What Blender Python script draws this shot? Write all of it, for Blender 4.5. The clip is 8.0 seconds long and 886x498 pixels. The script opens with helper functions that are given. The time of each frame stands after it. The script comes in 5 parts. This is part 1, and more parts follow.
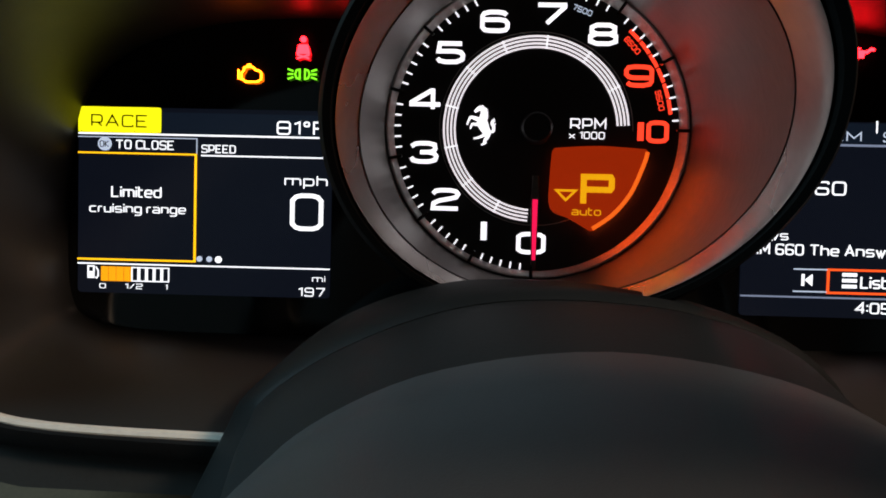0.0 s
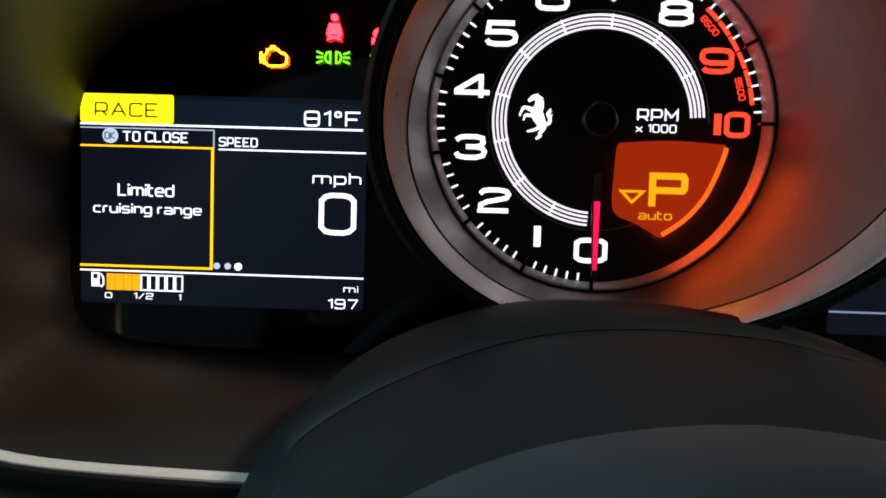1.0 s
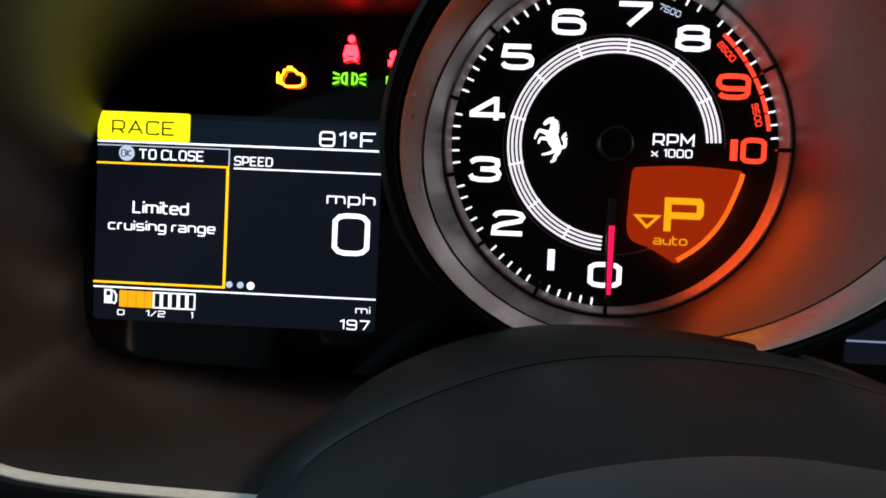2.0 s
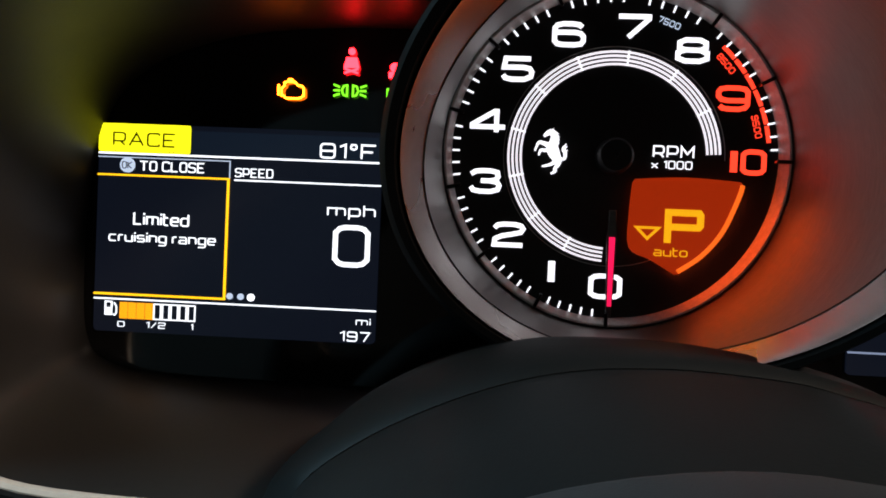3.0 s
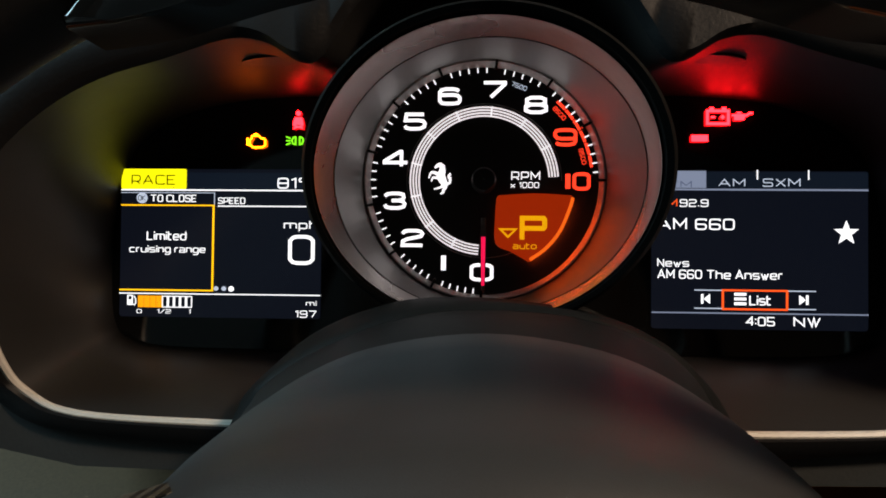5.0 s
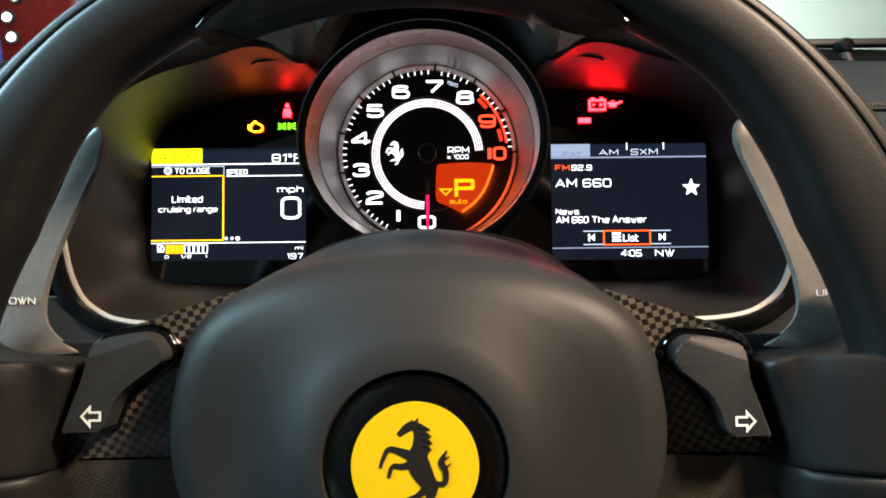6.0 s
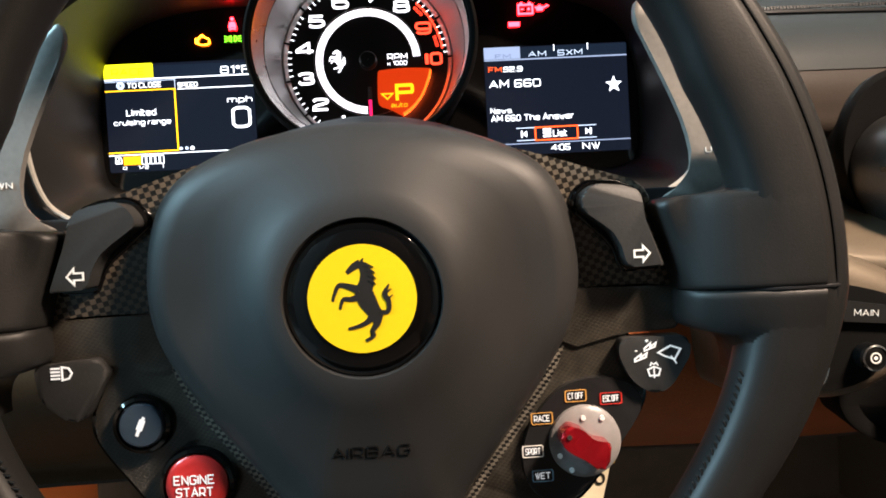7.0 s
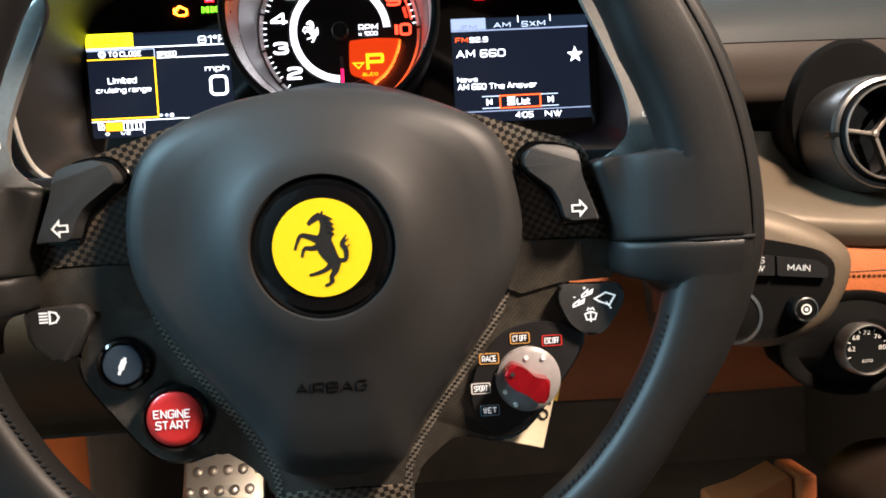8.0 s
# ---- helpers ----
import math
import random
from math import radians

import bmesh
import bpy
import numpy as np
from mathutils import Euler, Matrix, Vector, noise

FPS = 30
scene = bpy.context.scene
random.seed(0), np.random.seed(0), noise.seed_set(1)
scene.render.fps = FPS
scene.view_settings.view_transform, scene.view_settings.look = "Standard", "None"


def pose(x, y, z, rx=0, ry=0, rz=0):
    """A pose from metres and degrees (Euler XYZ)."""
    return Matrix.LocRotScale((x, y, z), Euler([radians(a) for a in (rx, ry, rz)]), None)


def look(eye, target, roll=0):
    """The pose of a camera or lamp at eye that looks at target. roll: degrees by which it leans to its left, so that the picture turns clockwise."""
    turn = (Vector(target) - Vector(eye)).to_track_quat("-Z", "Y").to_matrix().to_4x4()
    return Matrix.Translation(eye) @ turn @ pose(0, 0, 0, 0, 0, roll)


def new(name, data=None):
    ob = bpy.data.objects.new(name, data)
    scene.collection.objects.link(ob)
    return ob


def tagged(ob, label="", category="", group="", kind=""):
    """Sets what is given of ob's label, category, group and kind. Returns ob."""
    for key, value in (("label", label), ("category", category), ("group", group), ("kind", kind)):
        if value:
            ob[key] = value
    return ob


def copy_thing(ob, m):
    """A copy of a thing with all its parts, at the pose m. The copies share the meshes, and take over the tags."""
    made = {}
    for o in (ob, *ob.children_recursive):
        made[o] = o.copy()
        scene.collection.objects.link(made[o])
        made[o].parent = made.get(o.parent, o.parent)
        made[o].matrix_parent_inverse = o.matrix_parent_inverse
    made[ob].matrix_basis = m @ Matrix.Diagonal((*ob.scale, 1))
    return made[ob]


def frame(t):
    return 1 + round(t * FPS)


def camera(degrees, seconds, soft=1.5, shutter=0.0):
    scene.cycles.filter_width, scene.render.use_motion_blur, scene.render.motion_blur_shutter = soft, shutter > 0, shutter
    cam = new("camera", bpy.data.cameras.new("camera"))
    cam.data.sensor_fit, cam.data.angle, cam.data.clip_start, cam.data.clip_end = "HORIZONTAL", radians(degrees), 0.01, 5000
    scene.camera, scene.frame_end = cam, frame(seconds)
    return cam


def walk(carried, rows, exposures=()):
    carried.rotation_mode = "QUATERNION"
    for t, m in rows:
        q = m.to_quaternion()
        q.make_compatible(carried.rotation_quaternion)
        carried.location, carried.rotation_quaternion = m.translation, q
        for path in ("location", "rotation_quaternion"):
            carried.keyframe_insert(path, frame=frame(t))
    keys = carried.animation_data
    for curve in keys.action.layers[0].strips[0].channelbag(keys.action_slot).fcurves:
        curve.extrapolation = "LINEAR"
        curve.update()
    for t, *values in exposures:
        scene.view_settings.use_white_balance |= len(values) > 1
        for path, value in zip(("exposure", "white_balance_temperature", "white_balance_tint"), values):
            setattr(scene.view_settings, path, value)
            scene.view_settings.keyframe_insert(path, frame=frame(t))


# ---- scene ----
cam = camera(59.4, 8.0, soft=1.8)
PATH = [
    (0, (-0.028, -0.296, -0.032), (-0.084, 1.702, -0.105), 1.4),
    (0.5, (-0.038, -0.262, -0.024), (-0.092, 1.727, -0.23), 1.5),
    (1, (-0.043, -0.262, -0.025), (-0.117, 1.733, -0.145), 1.7),
    (1.5, (-0.044, -0.261, -0.025), (-0.146, 1.735, -0.105), 2.5),
    (3, (-0.044, -0.261, -0.024), (-0.149, 1.736, -0.067), 2.5),
    (3.5, (-0.042, -0.262, -0.025), (-0.15, 1.735, -0.056), 2.4),
    (4, (-0.042, -0.262, -0.024), (-0.153, 1.734, -0.045), 2.4),
    (4.5, (-0.021, -0.301, -0.023), (-0.153, 1.695, 0.0), 1.6),
    (4.7, (-0.011, -0.324, -0.026), (-0.144, 1.672, 0.002), 1.0),
    (5.8, (0.01, -0.477, -0.076), (-0.028, 1.52, 0.028), -0.2),
    (6, (0.011, -0.49, -0.082), (-0.004, 1.507, 0.019), -0.6),
    (6.5, (0.018, -0.517, -0.103), (0.072, 1.481, -0.032), -2.2),
    (7, (0.017, -0.529, -0.113), (0.109, 1.469, -0.163), -3.2),
    (7.5, (0.025, -0.539, -0.117), (0.137, 1.456, -0.208), -3.3),
    (8, (0.03, -0.559, -0.121), (0.144, 1.435, -0.24), -3.2),
]
EXPOSURES = [(0.0, -0.66, 6100, 10), (0.4, -0.32, 5900, 10), (0.8, -0.34, 5900, 10), (1.2, -0.48, 5900, 9), (4.1, -0.48, 5900, 9), (4.4, -0.98, 6300, 10), (4.7, -0.9, 6300, 10), (5.8, 0.3, 6100, 9), (6.5, 0.72, 6000, 9), (7.2, 0.82, 5800, 9), (8.0, 0.98, 5700, 9)]
walk(cam, [(t, look(eye, target, roll)) for t, eye, target, roll in PATH], EXPOSURES)

from mathutils.bvhtree import BVHTree

# ---- world, lamps, exposure ----
world = bpy.data.worlds.new("showroom_air")
scene.world = world
world.use_nodes = True
world.node_tree.nodes["Background"].inputs[0].default_value = (0.75, 0.82, 0.9, 1)
world.node_tree.nodes["Background"].inputs[1].default_value = 0.055


def area_lamp(name, eye, target, w, h, watts, colour):
    data = bpy.data.lights.new(name, "AREA")
    data.shape, data.size, data.size_y = "RECTANGLE", w, h
    data.energy, data.color = watts, colour
    ob = new(name, data)
    ob.matrix_world = look(eye, target)
    return ob


# showroom ceiling light over the bonnet, light through the open driver's door, courtesy lamp in the roof
area_lamp("showroom_light", (0.3, 1.6, 1.5), (0.1, 0.0, 0.0), 1.6, 1.0, 6, (1.0, 0.97, 0.92))
# added lamp without a fixture, turned from the car to brighten the wall ahead
area_lamp("hall_wall_fill", (1.2, 4.3, 2.45), (1.2, 6.4, 1.3), 3.0, 0.8, 95, (0.90, 1.0, 0.84))
area_lamp("door_light", (-1.15, -0.42, 0.64), (0.0, -0.22, -0.12), 0.75, 0.6, 44, (0.58, 0.90, 1.0))
area_lamp("courtesy_lamp", (0.54, -0.58, 0.45), (0.12, -0.18, -0.2), 0.16, 0.10, 17, (1.0, 0.72, 0.50))

# assumed lamp, out of view, added to brighten the pedal and side panel
area_lamp("footwell_fill", (-0.12, 0.10, -0.322), (-0.18, 0.12, -0.58), 0.05, 0.03, 0.55, (1.0, 0.72, 0.45))
# fill with no known source, hidden under the dash to lift the dark there
area_lamp("passenger_footwell_fill", (0.38, 0.22, -0.336), (0.34, 0.46, -0.52), 0.05, 0.03, 0.30, (1.0, 0.72, 0.45))


# ---- materials ----
def mat(name, colour, rough=0.5, metal=0.0, grain=400.0, bump=0.1, vary=0.15, coat=0.0, stretch=(1, 1, 1), dist=0.0004, spec=0.5):
    m = bpy.data.materials.new(name)
    m.use_nodes = True
    nt = m.node_tree
    b = nt.nodes["Principled BSDF"]
    b.inputs["Roughness"].default_value = rough
    b.inputs["Metallic"].default_value = metal
    b.inputs["Coat Weight"].default_value = coat
    b.inputs["Coat Roughness"].default_value = 0.06
    b.inputs["Specular IOR Level"].default_value = spec
    tc = nt.nodes.new("ShaderNodeTexCoord")
    mp = nt.nodes.new("ShaderNodeMapping")
    mp.inputs["Scale"].default_value = stretch
    nt.links.new(tc.outputs["Object"], mp.inputs[0])
    fine = nt.nodes.new("ShaderNodeTexNoise")
    fine.inputs["Scale"].default_value = grain
    fine.inputs["Detail"].default_value = 4
    wide = nt.nodes.new("ShaderNodeTexNoise")
    wide.inputs["Scale"].default_value = 22
    wide.inputs["Detail"].default_value = 3
    nt.links.new(mp.outputs[0], fine.inputs[0])
    nt.links.new(mp.outputs[0], wide.inputs[0])
    add = nt.nodes.new("ShaderNodeMath")
    add.operation = "MULTIPLY_ADD"
    add.inputs[1].default_value = 0.6
    nt.links.new(fine.outputs[0], add.inputs[0])
    half = nt.nodes.new("ShaderNodeMath")
    half.operation = "MULTIPLY"
    half.inputs[1].default_value = 0.4
    nt.links.new(wide.outputs[0], half.inputs[0])
    nt.links.new(half.outputs[0], add.inputs[2])
    ramp = nt.nodes.new("ShaderNodeValToRGB")
    lo = [c * (1 - vary) for c in colour]
    hi = [min(1, c * (1 + vary)) for c in colour]
    ramp.color_ramp.elements[0].position, ramp.color_ramp.elements[0].color = 0.3, (*lo, 1)
    ramp.color_ramp.elements[1].position, ramp.color_ramp.elements[1].color = 0.7, (*hi, 1)
    nt.links.new(add.outputs[0], ramp.inputs[0])
    nt.links.new(ramp.outputs[0], b.inputs["Base Color"])
    rr = nt.nodes.new("ShaderNodeMapRange")
    rr.inputs["To Min"].default_value = max(0.02, rough - 0.08)
    rr.inputs["To Max"].default_value = min(1, rough + 0.08)
    nt.links.new(wide.outputs[0], rr.inputs["Value"])
    nt.links.new(rr.outputs[0], b.inputs["Roughness"])
    if bump:
        bp = nt.nodes.new("ShaderNodeBump")
        bp.inputs["Strength"].default_value = bump
        bp.inputs["Distance"].default_value = dist
        nt.links.new(fine.outputs[0], bp.inputs["Height"])
        nt.links.new(bp.outputs[0], b.inputs["Normal"])
    return m


def glow(name, colour, strength, base=(0.02, 0.02, 0.02), rough=0.3):
    m = bpy.data.materials.new(name)
    m.use_nodes = True
    b = m.node_tree.nodes["Principled BSDF"]
    b.inputs["Base Color"].default_value = (*base, 1)
    b.inputs["Roughness"].default_value = rough
    b.inputs["Emission Color"].default_value = (*colour, 1)
    b.inputs["Emission Strength"].default_value = strength
    return m


def carbon_mat(name, light, dark, scale, tall=1.45):
    """Woven tows: a checker whose cells also swell along their own direction."""
    m = mat(name, (0.03, 0.03, 0.032), 0.32, 0.0, 900, 0.0, 0.2, coat=0.9)
    nt = m.node_tree
    b = nt.nodes["Principled BSDF"]
    tc = nt.nodes.new("ShaderNodeTexCoord")
    mp = nt.nodes.new("ShaderNodeMapping")
    mp.inputs["Rotation"].default_value = (0, radians(14), 0)
    mp.inputs["Location"].default_value = (0.00031, 0.0005, 0.00017)
    mp.inputs["Scale"].default_value = (1.0, 0.0, tall)
    ck = nt.nodes.new("ShaderNodeTexChecker")
    ck.inputs["Scale"].default_value = scale
    ck.inputs["Color1"].default_value = (*light, 1)
    ck.inputs["Color2"].default_value = (*dark, 1)
    lift = nt.nodes.new("ShaderNodeVectorMath")
    lift.inputs[1].default_value = (0, 0.5 / scale, 0)
    nt.links.new(tc.outputs["Object"], mp.inputs[0])
    nt.links.new(mp.outputs[0], lift.inputs[0])
    nt.links.new(lift.outputs[0], ck.inputs[0])
    wv = nt.nodes.new("ShaderNodeTexNoise")
    wv.inputs["Scale"].default_value = 160
    nt.links.new(tc.outputs["Object"], wv.inputs[0])
    mx = nt.nodes.new("ShaderNodeMix")
    mx.data_type, mx.blend_type = "RGBA", "MULTIPLY"
    mx.inputs["Factor"].default_value = 0.8
    nt.links.new(ck.outputs["Color"], mx.inputs["A"])
    nt.links.new(wv.outputs["Fac"], mx.inputs["B"])
    nt.links.new(mx.outputs["Result"], b.inputs["Base Color"])
    bp = nt.nodes.new("ShaderNodeBump")
    bp.inputs["Strength"].default_value = 0.5
    bp.inputs["Distance"].default_value = 0.0004
    nt.links.new(ck.outputs["Fac"], bp.inputs["Height"])
    nt.links.new(bp.outputs[0], b.inputs["Normal"])
    return m


def glass_mat():
    m = bpy.data.materials.new("clear_glass")
    m.use_nodes = True
    b = m.node_tree.nodes["Principled BSDF"]
    b.inputs["Base Color"].default_value = (0.95, 0.98, 0.97, 1)
    b.inputs["Roughness"].default_value = 0.02
    b.inputs["Transmission Weight"].default_value = 1.0
    b.inputs["IOR"].default_value = 1.05
    return m


LEATHER = mat("black_leather", (0.0082, 0.0078, 0.0075), 0.48, 0, 1400, 0.14, 0.28, spec=0.29)
PADSKIN = mat("black_soft_plastic", (0.0175, 0.0174, 0.0175), 0.52, 0, 2200, 0.12, 0.14, spec=0.3)
SMOOTH = mat("black_satin_plastic", (0.011, 0.011, 0.012), 0.38, 0, 700, 0.1, 0.15)
KEY = mat("dark_grey_rubberised_plastic", (0.024, 0.024, 0.024), 0.5, 0, 900, 0.12, 0.15, spec=0.3)
HOODSKIN = mat("black_hood_leather", (0.0045, 0.0045, 0.0048), 0.5, 0, 700, 0.35, 0.25, spec=0.12)
WALLSKIN = mat("binnacle_black_plastic", (0.0110, 0.0104, 0.0100), 0.46, 0, 600, 0.05, 0.1, spec=0.3)
GLOSS = mat("piano_black", (0.0016, 0.0016, 0.0018), 0.06, 0, 300, 0.0, 0.1, coat=0.5)
# tan of the light tows: reflected surroundings put into their colour
CARBON = carbon_mat("carbon_weave", (0.17, 0.142, 0.108), (0.012, 0.010, 0.008), 440, 1.12)
# bracket weave in two colours: lit beside the pad, shaded elsewhere
FINELITCARBON = carbon_mat("fine_lit_carbon_weave", (0.22, 0.20, 0.165), (0.004, 0.005, 0.0055), 560)
DARKSHADEDCARBON = carbon_mat("dark_shaded_carbon_weave", (0.062, 0.055, 0.043), (0.038, 0.034, 0.027), 800)
ALU = mat("brushed_aluminium", (0.29, 0.272, 0.252), 0.42, 1.0, 260, 0.012, 0.18, stretch=(1, 14, 1))
CHROME = mat("polished_aluminium", (0.72, 0.71, 0.69), 0.2, 1.0, 300, 0.05, 0.1)
DARKALU = mat("dark_anodised_ring", (0.14, 0.135, 0.13), 0.42, 0.9, 600, 0.1, 0.2)
RINGALU = mat("grey_anodised_ring", (0.62, 0.60, 0.58), 0.5, 0.4, 600, 0.1, 0.2)
PADDLE = mat("satin_grey_paddle", (0.165, 0.158, 0.147), 0.46, 0.3, 500, 0.12, 0.15)
DIAL = mat("dial_black", (0.006, 0.006, 0.0065), 0.45, 0, 900, 0.05, 0.2)
TRIM = mat("cream_piping", (0.38, 0.36, 0.32), 0.4, 0, 500, 0.1, 0.1)
GREYDASH = mat("grey_dash_leather", (0.021, 0.0235, 0.0238), 0.62, 0, 600, 0.35, 0.12, spec=0.3)
BROWN = mat("dark_brown_leather", (0.022, 0.014, 0.010), 0.62, 0, 600, 0.3, 0.2, spec=0.2)
# dash leather where warm light falls, that tone put into the colour
DASHWARM = mat("warm_lit_dash_leather", (0.027, 0.020, 0.0155), 0.6, 0, 600, 0.3, 0.15, spec=0.3)
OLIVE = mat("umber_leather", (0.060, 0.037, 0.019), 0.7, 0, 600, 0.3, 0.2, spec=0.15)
TRIMVANE = mat("satin_grey_vane", (0.24, 0.22, 0.20), 0.36, 0.7, 600, 0.05, 0.12)
PODKEY = mat("black_pod_key", (0.0085, 0.0085, 0.0085), 0.6, 0, 900, 0.1, 0.15, spec=0.12)
PODBLACK = mat("black_pod_plastic", (0.0036, 0.0035, 0.0034), 0.6, 0, 900, 0.06, 0.2, spec=0.06)
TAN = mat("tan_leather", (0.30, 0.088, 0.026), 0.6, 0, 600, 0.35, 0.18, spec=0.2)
BEIGE = mat("champagne_satin_trim", (0.128, 0.100, 0.069), 0.36, 0.35, 900, 0.06, 0.1)
CARPET = mat("black_carpet", (0.070, 0.062, 0.058), 0.95, 0, 900, 0.9, 0.4, dist=0.002)
STEEL = mat("stainless_pedal", (0.22, 0.21, 0.205), 0.36, 0.9, 700, 0.1, 0.15)
REDBTN = mat("red_button", (0.50, 0.024, 0.022), 0.3, 0, 500, 0.04, 0.1, coat=0.4)
REDLEVER = mat("red_anodised_lever", (0.34, 0.006, 0.012), 0.25, 0.6, 500, 0.03, 0.1, coat=0.5)
FROST = mat("translucent_grey_knob", (0.22, 0.21, 0.21), 0.35, 0, 400, 0.04, 0.12)
BLUEBTN = mat("blue_black_button", (0.032, 0.046, 0.066), 0.35, 0, 600, 0.05, 0.1)
YELLOW = mat("yellow_enamel", (0.72, 0.495, 0.0), 0.35, 0, 300, 0.0, 0.03)
BLACKINK = mat("black_enamel", (0.012, 0.011, 0.010), 0.4, 0, 300, 0.0, 0.1)
WHITEINK = mat("white_print", (0.78, 0.78, 0.76), 0.5, 0, 500, 0.0, 0.06)
VENTRING = mat("satin_grey_vent_ring", (0.115, 0.115, 0.115), 0.32, 0.85, 600, 0.06, 0.15)
COWLSKIN = mat("black_matt_plastic", (0.0042, 0.0048, 0.0050), 0.55, 0, 900, 0.10, 0.2, spec=0.11)
RINGSILVER = mat("satin_silver_ring", (0.62, 0.58, 0.54), 0.27, 0.95, 260, 0.0, 0.08)
# darker than the pad: shade of the raised letters put into colour
RELIEFSHADE = mat("relief_shade", (0.007, 0.007, 0.007), 0.28, 0, 500, 0.0, 0.06)
REDINK = mat("red_print", (0.55, 0.03, 0.02), 0.5, 0, 500, 0.0, 0.06)
AMBERINK = mat("amber_print", (0.62, 0.33, 0.08), 0.5, 0, 500, 0.0, 0.06)
BLUEINK = mat("blue_print", (0.32, 0.60, 0.85), 0.5, 0, 500, 0.0, 0.06)
PAPER = mat("cream_paper", (0.84, 0.74, 0.52), 0.8, 0, 600, 0.1, 0.06)
YPAPER = mat("yellow_paper", (0.75, 0.50, 0.06), 0.8, 0, 600, 0.1, 0.06)
GLASS = glass_mat()
CONCRETE = mat("showroom_floor", (0.40, 0.40, 0.39), 0.35, 0, 60, 0.05, 0.12)
WALLPAINT = mat("showroom_wall", (0.70, 0.72, 0.68), 0.6, 0, 60, 0.05, 0.05)
REDCAR = mat("red_paint", (0.45, 0.02, 0.02), 0.25, 0, 60, 0.0, 0.1, coat=1.0)
BLUECLOTH = mat("blue_cloth", (0.02, 0.03, 0.22), 0.7, 0, 200, 0.1, 0.1)
THREAD = mat("black_thread", (0.008, 0.009, 0.010), 0.8, 0, 900, 0.2, 0.1, spec=0.1)
ROOFCLOTH = mat("roof_lining", (0.05, 0.045, 0.04), 0.9, 0, 700, 0.3, 0.1)

G_WHITE = glow("lit_white", (1.0, 0.97, 0.95), 2.2)
G_DIALW = glow("lit_dial_white", (1.0, 0.93, 0.92), 2.1)
G_SOFT = glow("lit_grey", (0.62, 0.68, 0.80), 1.4)
G_RING = glow("lit_ring", (1.0, 0.88, 0.87), 1.6)
G_SCREEN = glow("lit_screen_black", (0.11, 0.14, 0.25), 0.058, (0.004, 0.004, 0.005), 0.25)
G_BAR = glow("lit_screen_bar", (0.10, 0.16, 0.28), 0.09, (0.004, 0.004, 0.005), 0.25)
G_YELLOW = glow("lit_race_yellow", (0.90, 0.82, 0.0), 2.1)
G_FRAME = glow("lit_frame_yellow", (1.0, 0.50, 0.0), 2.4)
G_ORANGE = glow("lit_orange", (1.0, 0.36, 0.0), 1.9)
G_ORED = glow("lit_orange_red", (1.0, 0.09, 0.01), 2.2)
G_RED = glow("lit_red", (1.0, 0.004, 0.006), 46.0)
G_DRED = glow("lit_dial_red", (1.0, 0.045, 0.015), 2.6)
G_AMBER = glow("lit_amber", (1.0, 0.13, 0.0), 50.0)
G_GREEN = glow("lit_green", (0.22, 0.85, 0.01), 3.0)
G_GEAR = glow("lit_gear_yellow", (1.0, 0.43, 0.0), 1.45)
G_SHIELD = glow("lit_shield_orange", (1.0, 0.055, 0.002), 0.46, (0.1, 0.02, 0.0))
G_SHEDGE = glow("lit_shield_edge", (1.0, 0.14, 0.008), 1.6, (0.1, 0.02, 0.0))
G_LIGHTGUIDE = glow("lit_window_side", (1.0, 0.085, 0.008), 16.0)
G_NEEDLE = glow("lit_needle", (1.0, 0.008, 0.08), 1.7)
G_TAB = glow("lit_tab", (0.62, 0.70, 0.95), 0.55)
G_TABINK = glow("lit_tab_ink", (0.16, 0.20, 0.36), 0.6)
G_BLACK = glow("unlit_screen_ink", (0, 0, 0), 0.0, (0.01, 0.01, 0.005))
G_BACKLIT = glow("backlit_symbol", (1.0, 0.97, 0.92), 0.27, (0.6, 0.6, 0.58), 0.5)
G_CEIL = glow("showroom_tube", (1.0, 0.98, 0.94), 22.0)


# ---- building helpers ----
def part(name, bm, material, parent, label=""):
    me = bpy.data.meshes.new(name)
    bmesh.ops.recalc_face_normals(bm, faces=bm.faces)
    bm.to_mesh(me)
    bm.free()
    return mesh_part(name, me, material, parent, label)


def mesh_part(name, me, material, parent, label=""):
    me.materials.clear()
    me.materials.append(material)
    ob = new(name, me)
    if parent is not None:
        ob.parent = parent
    if label:
        tagged(ob, label)
    return ob


def thing(name, label, category, at=(0, 0, 0), group="", kind=""):
    ob = new(name)
    ob.empty_display_size = 0.02
    ob.location = at
    return tagged(ob, label, category, group, kind)


def smooth_shade(ob, angle=40):
    me = ob.data
    me.polygons.foreach_set("use_smooth", [True] * len(me.polygons))
    if angle < 180:
        me.set_sharp_from_angle(angle=radians(angle))
    return ob


def curve_pts(pts, n=6, closed=True):
    """Catmull-Rom through the points."""
    out, k = [], len(pts)
    for i in range(k if closed else k - 1):
        p0, p1, p2, p3 = (pts[(i + j) % k] if closed else pts[min(max(i + j, 0), k - 1)] for j in (-1, 0, 1, 2))
        for s in range(n):
            u = s / n
            out.append(tuple(0.5 * (2 * b + (c - a) * u + (2 * a - 5 * b + 4 * c - d) * u * u + (3 * b - a - 3 * c + d) * u ** 3)
                             for a, b, c, d in zip(p0, p1, p2, p3)))
    if not closed:
        out.append(tuple(pts[-1]))
    return out


